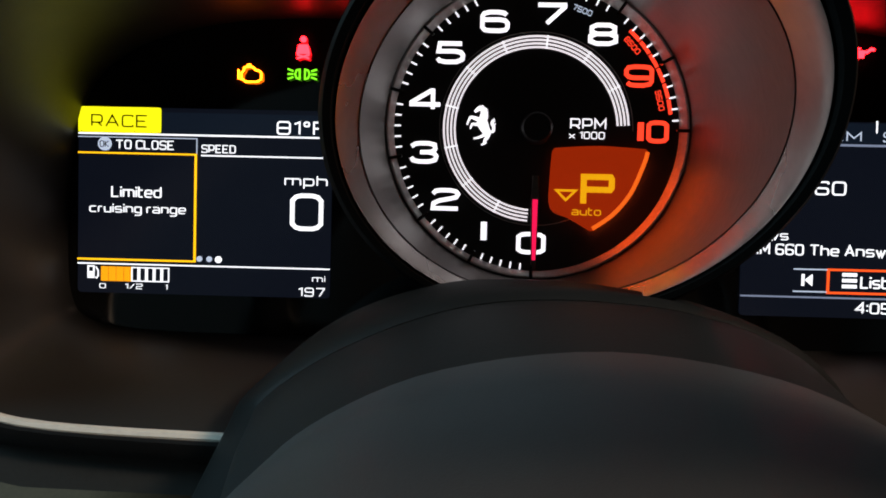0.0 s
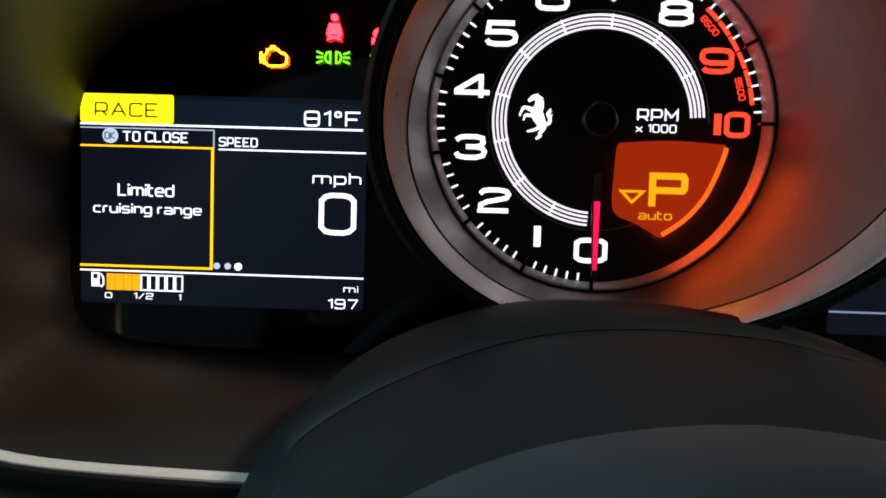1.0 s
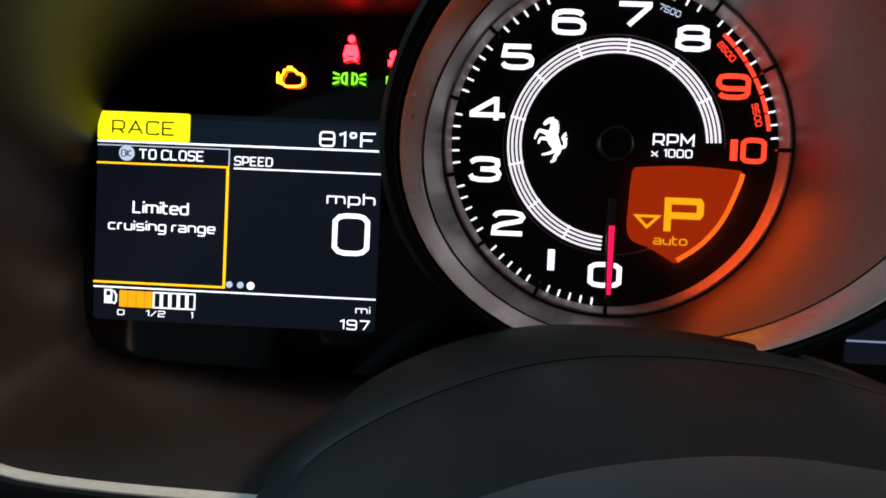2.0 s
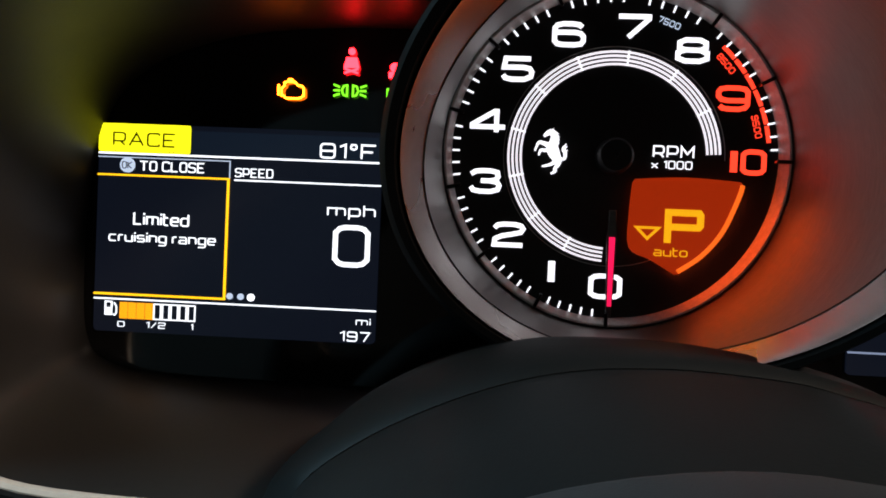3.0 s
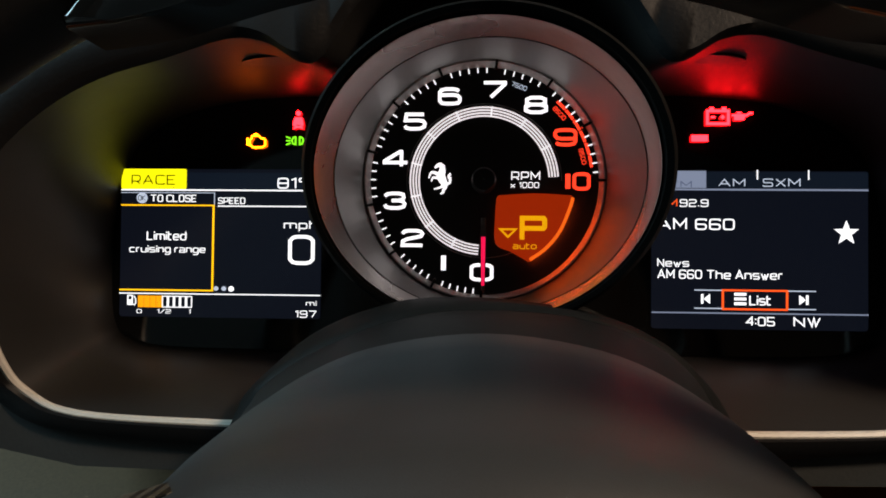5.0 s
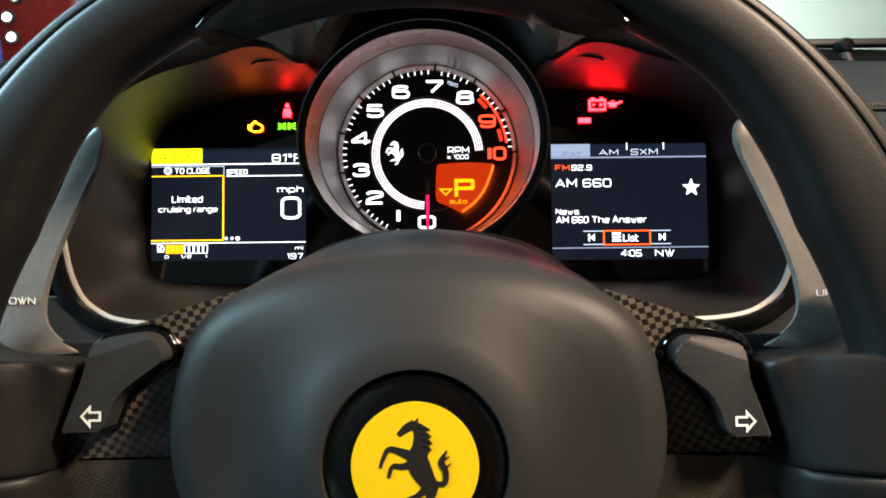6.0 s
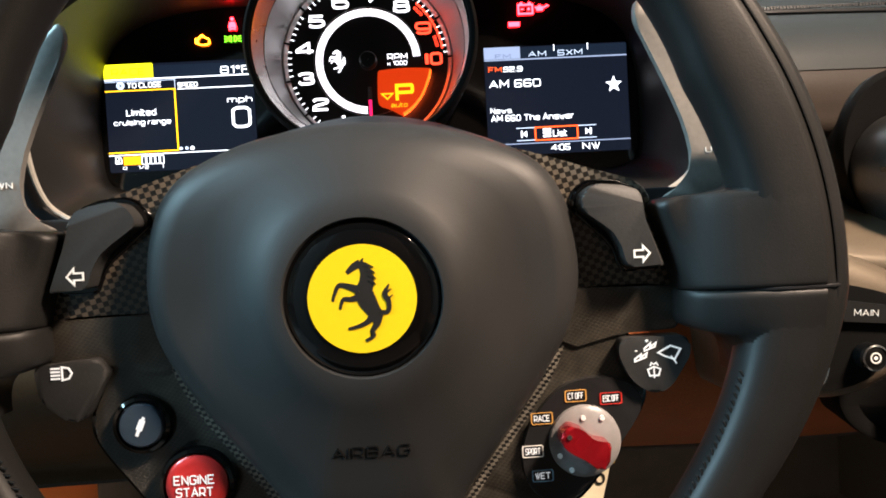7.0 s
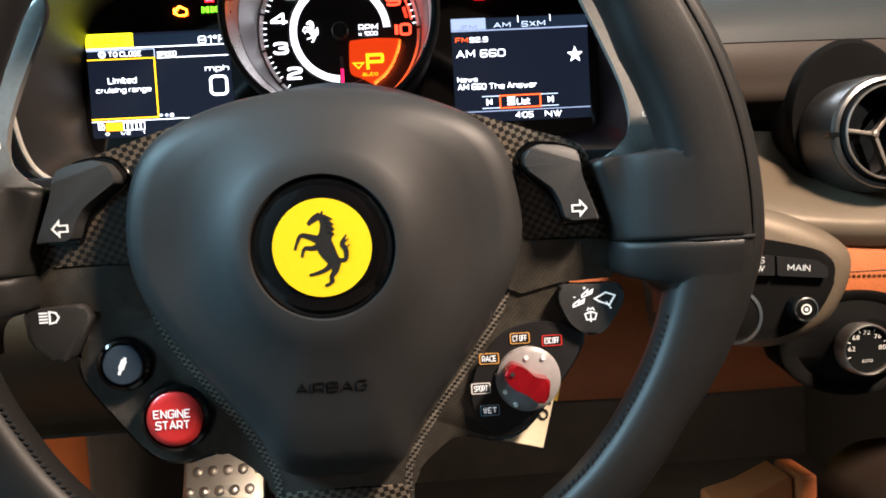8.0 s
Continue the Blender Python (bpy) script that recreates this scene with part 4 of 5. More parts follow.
squared("RPM", 0.0080, 0.0208, 0.0025, 0.0063, YF, G_DIALW, tach)
squared("x 1000", 0.0076, 0.0204, -0.0010, 0.0016, YF, G_DIALW, tach)
# emblem on the dial: plain leaning bars
EX, EZ, ES = -0.0240, 0.0034, 0.48
U = 0.000212
limbs = [([(x * U, z * U) for x, z in path], [w * U * 1.12 for w in ws]) for path, ws in (
    (((-24, 44), (-12, 54), (0, 60)), (6, 11, 12)), (((0, 60), (5, 68)), (6, 2)),
    (((0, 60), (8, 44), (8, 26), (2, 10)), (10, 17, 22, 27)),
    (((2, 14), (8, -4), (18, -22), (26, -32)), (26, 28, 22, 19)),
    (((-4, 14), (-24, 22), (-38, 24), (-46, 10), (-50, -2)), (14, 9, 7, 5, 4)),
    (((0, 4), (-18, 0), (-32, 0), (-38, -16)), (12, 8, 6, 4)),
    (((24, -28), (22, -44), (14, -56), (16, -64), (2, -72)), (18, 11, 7, 6, 5)),
    (((20, -28), (6, -40), (-8, -46), (-26, -50)), (14, 8, 6, 4)),
    (((28, -24), (42, -24), (44, -8), (38, 6), (46, 22)), (6, 7, 8, 8, 2)),
    (((42, -4), (52, 4)), (5, 1)), (((40, 8), (50, 14)), (5, 1)),
    (((6, 58), (22, 52)), (7, 1)), (((10, 50), (24, 42)), (7, 1)), (((13, 42), (25, 32)), (7, 1)), (((14, 33), (24, 22)), (7, 1)))]
em = merge(*[swoosh([(EX + x * ES, EZ + z * ES) for x, z in path], [w * ES * 1.15 for w in ws], YF - 0.00004 * k) for k, (path, ws) in enumerate(limbs)])
part("emblem", em, G_DIALW, tach, "small white abstract emblem")
shield = curve_pts([(0.0022, -0.0048), (0.0180, -0.0038), (0.0345, -0.0046)], 4, closed=False) + curve_pts([(0.0354, -0.0056), (0.0345, -0.0100), (0.0302, -0.0205), (0.0240, -0.0285), (0.0165, -0.0340)], 5, closed=False) + curve_pts([(0.0155, -0.0340), (0.0080, -0.0298), (0.0012, -0.0262), (0.0008, -0.0150), (0.0014, -0.0060)], 4, closed=False)
part("gear_window", prism(shield, YD - 0.0042, YD - 0.0034, 0.0003, 1), G_SHIELD, tach, "orange lit gear window")
edge = curve_pts([(0.0350, -0.0056), (0.0338, -0.0100), (0.0295, -0.0203), (0.0234, -0.0280), (0.0163, -0.0332)], 5, closed=False)
part("gear_window_edge", stroke(edge, 0.0014, YD - 0.0046), G_SHEDGE, tach, "brighter orange edge")
side = curve_pts([(0.0350, -0.0065), (0.0340, -0.0105), (0.0297, -0.0204), (0.0236, -0.0281), (0.0163, -0.0335)], 5, closed=False)
part("window_side", stroke(side, 0.0006, YD - 0.0033, 0.0030), G_LIGHTGUIDE, tach, "edge of the window that throws orange light on the tube")
pz = [(0.0128, -0.0243), (0.0128, -0.0148), (0.0222, -0.0148), (0.0227, -0.0155), (0.0227, -0.0186), (0.0222, -0.0193), (0.0133, -0.0193)]
part("gear_letter", stroke(pz, 0.0021, YD - 0.0046), G_GEAR, tach, "yellow letter P")
part("gear_arrow", stroke([(0.0032, -0.0198), (0.0100, -0.0198), (0.0066, -0.0232)], 0.0008, YD - 0.0046, closed=True), G_GEAR, tach)
squared("auto", 0.0088, 0.0192, -0.0285, -0.0256, YD - 0.0046, G_GEAR, tach)
smooth_shade(part("hub", closed_revolve(CX, CZ, [(0.0005, YD - 0.006), (0.0048, YD - 0.006), (0.0056, YD - 0.005), (0.0058, YD), (0.0005, YD)], 40), DIAL, tach, "matt black needle hub"))
needle = part("needle", prism([(CX - 0.0011, CZ - 0.017), (CX + 0.0011, CZ - 0.017), (CX + 0.0012, CZ - 0.023), (CX + 0.0016, CZ - 0.026), (CX + 0.0008, CZ - 0.0505), (CX - 0.0008, CZ - 0.0505), (CX - 0.0016, CZ - 0.026), (CX - 0.0012, CZ - 0.023)], YD - 0.0052, YD - 0.004, 0.0003, 1), DARKALU, tach, "dark needle with a lit red stripe")
part("stripe", prism([(CX - 0.0009, CZ - 0.0255), (CX + 0.0009, CZ - 0.0255), (CX + 0.0006, CZ - 0.0470), (CX - 0.0006, CZ - 0.0470)], YD - 0.0056, YD - 0.0052), G_NEEDLE, needle, "lit crimson stripe")
for ob in tach.children_recursive:
    if ob not in tube_parts or ob.name.startswith("dial_ring"):
        ob.data.transform(DEEPER)

# ---- steering wheel ----
wheel = thing("steering_wheel", "black leather flat-bottomed steering wheel with carbon spokes", "steering wheel")
WZ = -0.136
YR = -0.234


def rim_shape(deg):
    """Middle radius and the two half widths of the rim at an angle from the right, anticlockwise."""
    a = (deg + 360) % 360
    low = max(0.0, min(1.0, (math.sin(radians(-deg)) - 0.05) / 0.45))
    up = max(0.0, min(1.0, (math.sin(radians(deg)) - 0.50) / 0.28))
    r = 0.1655 - 0.0085 * low + 0.0060 * up
    if math.sin(radians(deg)) < 0:
        r = min(r, 0.136 / max(1e-3, -math.sin(radians(deg))))
    return r, 0.0192 - 0.0060 * low - 0.0060 * up, 0.0150 - 0.002 * low


rings, seam_pts, inner_pts = [], [], []
for i in range(160):
    deg = 360 * i / 160
    r, a, b = rim_shape(deg)
    d = Vector((math.cos(radians(deg)), 0, math.sin(radians(deg))))
    ring = []
    upper = max(0.0, min(1.0, (math.sin(radians(deg)) + 0.10) / 0.1))
    for j in range(56):
        t = 2 * math.pi * j / 56
        c, s = math.cos(t), math.sin(t)
        dent = 1 - upper * 0.125 * math.exp(-((t - radians(299)) / radians(5)) ** 2)
        u = a * math.copysign(abs(c) ** 0.75, c) * dent
        v = b * math.copysign(abs(s) ** (0.62 if s < 0 else 0.9), s) * dent
        ring.append(Vector((0, YR + v, WZ)) + d * (r + u))
    rings.append(ring)
rings.append(rings[0])
smooth_shade(part("rim", loft(rings, cap=False), LEATHER, wheel, "thick black leather rim"), 180)
st = []
for a0, a1 in ((-60, -14), (-166, -120)):
    for i in range(40):
        deg = a0 + (a1 - a0) * i / 40
        r, a, b = rim_shape(deg)
        k = r - a * 0.95
        bm = box(-0.00035, 0.00035, -0.0007, 0.0007, -0.0021, 0.0021, 0.0002, 1)
        bm.transform(Matrix.Translation((k * math.cos(radians(deg)), YR - b * 0.55, WZ + k * math.sin(radians(deg)))) @ Matrix.Rotation(-radians(deg + 48), 4, "Y"))
        st.append(bm)
for i in range(230):
    deg = -4 + 188 * i / 229
    r, a, b = rim_shape(deg)
    for t in (300.0,):
        c, s = math.cos(radians(t)), math.sin(radians(t))
        k, v = r + a * c ** 0.75, -b * (-s) ** 0.62
        bm = box(-0.00012, 0.00012, -0.0001, 0.0002, -0.0007, 0.0007)
        bm.transform(Matrix.Translation((k * math.cos(radians(deg)), YR + v + 0.0012, WZ + k * math.sin(radians(deg)))) @ Matrix.Rotation(-radians(deg), 4, "Y"))
        st.append(bm)
groove = []
for i in range(189):
    deg = -4 + i
    r, a, b = rim_shape(deg)
    c, s = math.cos(radians(299)), math.sin(radians(299))
    k = r + a * c ** 0.75
    groove.append((k * math.cos(radians(deg)), YR - b * (-s) ** 0.62 + 0.0012, WZ + k * math.sin(radians(deg))))
part("rim_seam", tube(groove, 0.0006, 6), THREAD, wheel, "black sewn seam along the rim")
tagged(part("rim_stitching", merge(*st), THREAD, wheel), kind="stuff")

PAD_R = [(0.0, -0.0695), (0.034, -0.0730), (0.0575, -0.0807), (0.072, -0.0900), (0.0800, -0.103), (0.0838, -0.12), (0.0838, -0.138), (0.0790, -0.155), (0.067, -0.175), (0.0522, -0.195), (0.0355, -0.217), (0.026, -0.233), (0.012, -0.237)]
outline = curve_pts(PAD_R + [(0.0, -0.237)] + [(-x, z) for x, z in PAD_R[:0:-1]], 5)


def pad_ring(s, y, dent=0.0, lift=0.0):
    out = []
    for x, z in outline:
        a = math.atan2(z - WZ, x)
        side = math.cos(a) ** 4
        rr = (0.0292 if s is None else None)
        if rr:
            out.append((rr * math.cos(a), y, WZ + rr * math.sin(a)))
        else:
            far = math.hypot(x, z - WZ)
            w = max(0.0, min(1.0, (s - 0.45) / 0.5))
            w = w * w * (3 - 2 * w)
            k = s * (w + (1 - w) * 0.077 / far)
            out.append((x * k, y + dent * side, WZ + (z - WZ) * k + lift * max(0.0, (z - WZ) / 0.0645)))
    return out


rings = [pad_ring(0.80, -0.144, 0, 0.018), pad_ring(0.90, -0.146, 0, 0.0185), pad_ring(0.925, -0.150, 0, 0.0180), pad_ring(0.965, -0.163, 0, 0.0130), pad_ring(1.005, -0.185, 0, 0.0062), pad_ring(1.015, -0.203, 0, 0.0018), pad_ring(1.012, -0.215), pad_ring(1.0, -0.2235), pad_ring(0.975, -0.2300), pad_ring(0.93, -0.2352), pad_ring(0.86, -0.2392, 0.003),
         pad_ring(0.76, -0.2420, 0.0058), pad_ring(0.64, -0.2448, 0.0058), pad_ring(0.52, -0.2478, 0.0030), pad_ring(0.455, -0.2496), pad_ring(None, -0.2498), ]
rings.append([(x * 0.985, -0.2485, WZ + (z - WZ) * 0.985) for x, y, z in rings[-1]])
rings.append([(x * 0.97, -0.243, WZ + (z - WZ) * 0.97) for x, y, z in rings[-1]])
pad = smooth_shade(part("airbag_pad", loft(rings), PADSKIN, wheel, "soft black airbag pad"), 50)
# letters of the pad's plastic, their relief shown by a darker colour
word = squared("AIRBAG", -0.0150, 0.0140, -0.1950, -0.1908, -0.2474, RELIEFSHADE, wheel, weight=0.55, name="embossed_word")
skin = BVHTree.FromPolygons([v.co[:] for v in pad.data.vertices], [p.vertices[:] for p in pad.data.polygons])
base = max(v.co.y for v in word.data.vertices)
for v in word.data.vertices:
    spot = skin.ray_cast(Vector((v.co.x, -0.30, v.co.z)), Vector((0, 1, 0)))[0]
    v.co.y += spot.y - 0.0001 - base if spot else 0.0
horn = part("horn_button", closed_revolve(0, WZ, [(0.0005, -0.2506), (0.0130, -0.2505), (0.0200, -0.2502), (0.0240, -0.2497), (0.0268, -0.2489), (0.0284, -0.2478), (0.0288, -0.2468), (0.0287, -0.243), (0.0005, -0.243)], 72), GLOSS, wheel, "gloss black round horn button")
smooth_shade(horn)
part("badge", prism(circle_pts(0, WZ, 0.0195, 64), -0.2509, -0.2497), YELLOW, horn, "round yellow badge")
yb = -0.25098
emb = merge(*[swoosh([(x, WZ + z) for x, z in path], ws, yb - 0.00002 * k, 0.0002) for k, (path, ws) in enumerate(limbs)])
part("badge_emblem", emb, BLACKINK, horn, "black abstract emblem on the badge")

SPOKE_R = [(0.050, -0.0790), (0.0640, -0.0825), (0.0800, -0.0875), (0.0950, -0.0925), (0.1120, -0.0985), (0.1170, -0.1080), (0.1215, -0.1250), (0.1255, -0.1410), (0.0700, -0.1425)]
sp = curve_pts(SPOKE_R, 4, closed=False)
plate = sp + [(-x, z) for x, z in sp[::-1]]
smooth_shade(part("spoke_plate", prism(plate, -0.2190, -0.2060, 0.0022, 3), CARBON, wheel, "glossy woven carbon spoke plate"), 50)
LOW_R = [(0.0700, -0.1400), (0.1250, -0.1405), (0.1245, -0.1565), (0.1050, -0.1570), (0.1035, -0.1610), (0.1050, -0.1690), (0.1095, -0.1800), (0.1075, -0.1900), (0.0970, -0.2050), (0.0820, -0.2235), (0.0690, -0.2275), (0.0600, -0.2255), (0.0520, -0.2245), (0.0430, -0.2300), (0.0350, -0.2375), (0.0310, -0.2450), (0.0310, -0.2640)]
lp_ = curve_pts(LOW_R, 4, closed=False)
# shade and a faint olive reflection are put into this weave's colour
smooth_shade(part("lower_bracket", prism(lp_ + [(-x, z) for x, z in lp_[::-1]], -0.2190, -0.2060, 0.0052, 5), DARKSHADEDCARBON, wheel, "gloss black carbon bracket below the spokes, weave in shaded tones"), 50)
lip_ = lp_[14:48]
for s in (-1, 1):
    smooth_shade(part("bracket_lip", tube([(s * x, -0.2165, z) for x, z in lip_], 0.0019, 8), GLOSS, wheel, "gloss black rounded edge of the bracket"))
    edge_ = [(s * x, z) for x, z in ((0.0830, -0.1400), (0.0775, -0.1600), (0.0690, -0.1770), (0.0560, -0.1955), (0.0400, -0.2170), (0.0300, -0.2350), (0.0285, -0.2480))]
    # brighter colour where the bracket's weave catches the light
    smooth_shade(part("carbon_edging", swoosh(edge_, [0.0012, 0.0028, 0.0033, 0.0033, 0.0033, 0.0033, 0.0032], -0.2192, 0.004), FINELITCARBON, wheel, "strip of carbon weave along the pad, in lit tones"), 50)
part("carbon_foot", prism([(-0.028, -0.2445), (0.028, -0.2445), (0.030, -0.262), (-0.030, -0.262)], -0.2205, -0.212, 0.002, 2), CARBON, wheel, "bright carbon weave at the foot of the wheel")


def rim_front(x, z):
    """The y of the rim's face towards the driver."""
    far = math.hypot(x, z - WZ)
    r, a, b = rim_shape(math.degrees(math.atan2(z - WZ, x)))
    c = min(1.0, abs(far - r) / a) ** (1 / 0.75)
    return YR - b * math.sqrt(1 - c * c) ** 0.62


def web(edge, s, up):
    """Leather that swells from the spoke to the rim; edge: z and the inner x there, from the seam away from it."""
    pts = curve_pts(edge, 3, closed=False)
    rows = []
    for k, (z, xl) in enumerate(pts):
        row = []
        crease = 0.0014 * math.exp(-k / 0.5)
        sink = (k / (len(pts) - 1)) ** 1.5
        for j in range(13):
            u = j / 12
            x = xl + (math.sqrt(0.1715 ** 2 - (z - WZ) ** 2) - xl) * u ** 1.3
            q = max(0.0, min(1.0, (x - 0.117) / 0.036))
            fill, over = -0.2275 - 0.0204 * (1 - (1 - q) ** 2) + 0.0075 * sink, rim_front(x, z) - 0.0003 + 0.0010 * sink
            h = max(0.0, 1 - abs(fill - over) / 0.003)
            y = min(fill, over) - h * h * 0.00075 * (1 - sink)
            roll = max(0.0, 1 - (x - xl) / 0.004)
            row.append((s * x, y + 0.009 * roll * roll + crease, z))
        rows.append(row + [(s * (0.155 + 0.012 * m), -0.2100, z) if s * row[-1][0] > 0.16 else (row[-1][0] - s * 0.002 * (1 - m), -0.2100, z) for m in (1, 0)] + [(row[0][0] + s * 0.001, -0.2100, z)])
    return loft(rows)


for s in (-1, 1):
    line = [(s * (0.1240 + 0.058 * u), -0.2262 - 0.0224 * (1 - (1 - min(1.0, u / 0.62)) ** 2) + 0.010 * max(0.0, (u - 0.86) / 0.14) ** 2, -0.1417) for u in (i / 16 for i in range(17))]
    smooth_shade(part("grip_seam", tube(line, 0.0007, 6), SMOOTH, wheel, "thin sewn seam across the grip"))
    strip = [(s * x, z) for x, z in [(0.082, -0.1395), (0.1255, -0.1405), (0.1245, -0.158), (0.100, -0.159), (0.083, -0.163), (0.074, -0.159)]]
    smooth_shade(part("spoke_insert", prism(round_poly(strip, 0.0016), -0.2203, -0.2150, 0.0012, 2), DARKSHADEDCARBON, wheel, "gloss black spoke insert"), 50)
    smooth_shade(part("thumb_grip", web([(-0.1417, 0.1228), (-0.1380, 0.1218), (-0.1300, 0.1198), (-0.1200, 0.1168), (-0.1120, 0.1142), (-0.1080, 0.1136), (-0.1055, 0.1180), (-0.1045, 0.1310), (-0.1030, 0.1430), (-0.0990, 0.1510), (-0.0920, 0.1550), (-0.0840, 0.1555), (-0.0740, 0.1500)], s, 1), LEATHER, wheel, "black leather thumb grip"), 60)
    smooth_shade(part("lower_grip", web([(-0.1420, 0.1225), (-0.1470, 0.1222), (-0.1520, 0.1222), (-0.1555, 0.1235), (-0.1580, 0.1290), (-0.1600, 0.1380), (-0.1640, 0.1425), (-0.1700, 0.1440), (-0.1760, 0.1440)], s, -1), LEATHER, wheel, "black leather lower grip"), 60)
    if s < 0:
        kp = [(-0.1180, -0.1290), (-0.1038, -0.1280), (-0.1010, -0.1200), (-0.0980, -0.1152), (-0.0940, -0.1120), (-0.0842, -0.1050), (-0.0850, -0.1015), (-0.0885, -0.0968), (-0.0930, -0.0956), (-0.1020, -0.0970), (-0.1082, -0.0992), (-0.1090, -0.1040), (-0.1115, -0.1125)]
    else:
        kp = [(0.1165, -0.1320), (0.1030, -0.1315), (0.1012, -0.1290), (0.0998, -0.1230), (0.0968, -0.1175), (0.0918, -0.1135), (0.0860, -0.1090), (0.0848, -0.1060), (0.0858, -0.1020), (0.0908, -0.0985), (0.1010, -0.0995), (0.1082, -0.1018), (0.1090, -0.1075), (0.1095, -0.1130)]
    col = round_poly(kp, 0.0018, 3)
    bm = prism(col, -0.2325, -0.2180, 0.0009, 2)
    zk = -0.1012 if s < 0 else -0.1040
    bmesh.ops.bisect_plane(bm, geom=list(bm.verts) + list(bm.edges) + list(bm.faces), plane_co=(s * 0.0995, 0, zk), plane_no=(s * 0.31, 0, 1))
    for v in bm.verts:
        over = v.co.z - zk + s * 0.31 * (v.co.x - s * 0.0995)
        if over > 1e-6 and v.co.y < -0.224:
            v.co.y += over * 0.28
    key = part("indicator_key", bm, KEY, wheel, "dark grey indicator key")
    smooth_shade(key, 20)
    part("key_gap", prism(inset_pts(col, -0.0017), -0.2215, -0.2170, 0.0014, 3), GLOSS, wheel)
    smooth_shade(part("key_bezel", tube([(x, -0.2195, z) for x, z in inset_pts(col, -0.0020)], 0.0007, 8, closed=True), GLOSS, wheel, "gloss black bezel round the key"))
    ax, az = s * 0.1075, (-0.1265 if s > 0 else -0.1230)
    arrow = [(ax + s * u * 0.0031, az + v * 0.0031) for u, v in ((1, 0), (0.15, 0.95), (0.15, 0.42), (-0.95, 0.42), (-0.95, -0.42), (0.15, -0.42), (0.15, -0.95))]
    part("arrow_symbol", stroke(arrow, 0.0007, -0.2328, closed=True), WHITEINK, key, "white outlined arrow")
    padl = [(s * x, z) for x, z in curve_pts([(0.1210, -0.0195), (0.1275, -0.0275), (0.1380, -0.0510), (0.1470, -0.0690), (0.1560, -0.0860), (0.1590, -0.0960), (0.1560, -0.1030), (0.1470, -0.1060), (0.1380, -0.1050), (0.1270, -0.1045), (0.1360, -0.0990), (0.1410, -0.0900), (0.1375, -0.0710), (0.1255, -0.0430), (0.1190, -0.0280)], 3)]
    pd = part("shift_paddle", prism(padl, -0.2010, -0.1970, 0.0012, 2), PADDLE, wheel, "satin grey shift paddle")
    smooth_shade(pd, 50)
    squared("UP" if s > 0 else "DOWN", s * 0.1498 - (0.003 if s > 0 else 0.0065), s * 0.1498 + (0.003 if s > 0 else 0.0065), -0.0863, -0.0838, -0.2014, WHITEINK, pd)
    part("shift_paddle_arm", box(min(s * 0.09, s * 0.145), max(s * 0.09, s * 0.145), -0.2000, -0.1960, -0.1200, -0.1000, 0.001), SMOOTH, wheel)
part("hub", box(-0.05, 0.05, -0.206, -0.18, -0.19, -0.095, 0.01, 3), SMOOTH, wheel, "black wheel hub")
# ---- steering column cowl between the wheel and the dial ----
cowl = thing("column_cowl", "satin black arched cowl over the steering column", "column cowl")
C1 = [(-0.113, -0.125), (-0.100, -0.098), (-0.095, -0.088), (-0.084, -0.077), (-0.071, -0.066), (-0.055, -0.0575), (-0.036, -0.0515), (-0.020, -0.0495), (0.002, -0.0495), (0.018, -0.0510), (0.040, -0.0545), (0.060, -0.0615), (0.078, -0.0740), (0.092, -0.0920), (0.101, -0.118)]
C2 = [(-0.098, -0.125), (-0.089, -0.092), (-0.084, -0.082), (-0.069, -0.071), (-0.051, -0.062), (-0.034, -0.0560), (-0.019, -0.0530), (-0.005, -0.0520), (0.008, -0.0520), (0.028, -0.0535), (0.040, -0.0560), (0.052, -0.0595), (0.069, -0.0690), (0.082, -0.0860), (0.090, -0.120)]
c1, c2 = curve_pts(C1, 4, closed=False), curve_pts(C2, 4, closed=False)


def cowl_row(base, y, s=1.0, dz=0.0, sx=None):
    sx = s if sx is None else sx
    return [(-0.005 + (x + 0.005) * sx, y, -0.125 + (z + 0.125) * s + dz) for x, z in base]


smooth_shade(part("shell", thick(sheet([cowl_row(c1, 0.02, 0.88, 0, 0.96), cowl_row(c1, -0.045, 0.92, 0, 0.97), cowl_row(c1, -0.053, 0.96, 0, 0.985), cowl_row(c1, -0.056, 0.985, 0, 0.995), cowl_row(c1, -0.0585, 1.0), cowl_row(c1, -0.0625, 1.0), cowl_row(c1, -0.066, 0.99),
                                        cowl_row(c2, -0.079, 1.0, 0.0012), cowl_row(c2, -0.0815, 0.985)]), 0.001), COWLSKIN, cowl, "arched outer shell"), 60)
smooth_shade(part("neck", thick(sheet([cowl_row(c2, -0.0780, 0.975), cowl_row(c2, -0.0835, 0.985), cowl_row(c2, -0.090, 0.972), cowl_row(c2, -0.110, 0.945, -0.001), cowl_row(c2, -0.135, 0.90, -0.004), cowl_row(c2, -0.196, 0.74, -0.015)]), 0.001), COWLSKIN, cowl, "inner neck below the wheel"), 60)
# led strip ends at the top of the rim
lp = []
for inner_side in (True, False):
    for d in (range(-27, 28, 3) if inner_side else range(27, -28, -3)):
        end = max(0.0, (abs(d) - 19) / 8)
        rr = 0.1495 + 0.0045 * end ** 2 if inner_side else 0.1600 - 0.0035 * end ** 2
        lp.append((rr * math.sin(radians(d)), WZ + rr * math.cos(radians(d))))
smooth_shade(part("shift_light_cover", prism(lp, YR - 0.0105, YR + 0.004, 0.003, 3), GLOSS, wheel, "gloss black shift light cover on the top of the rim"), 50)


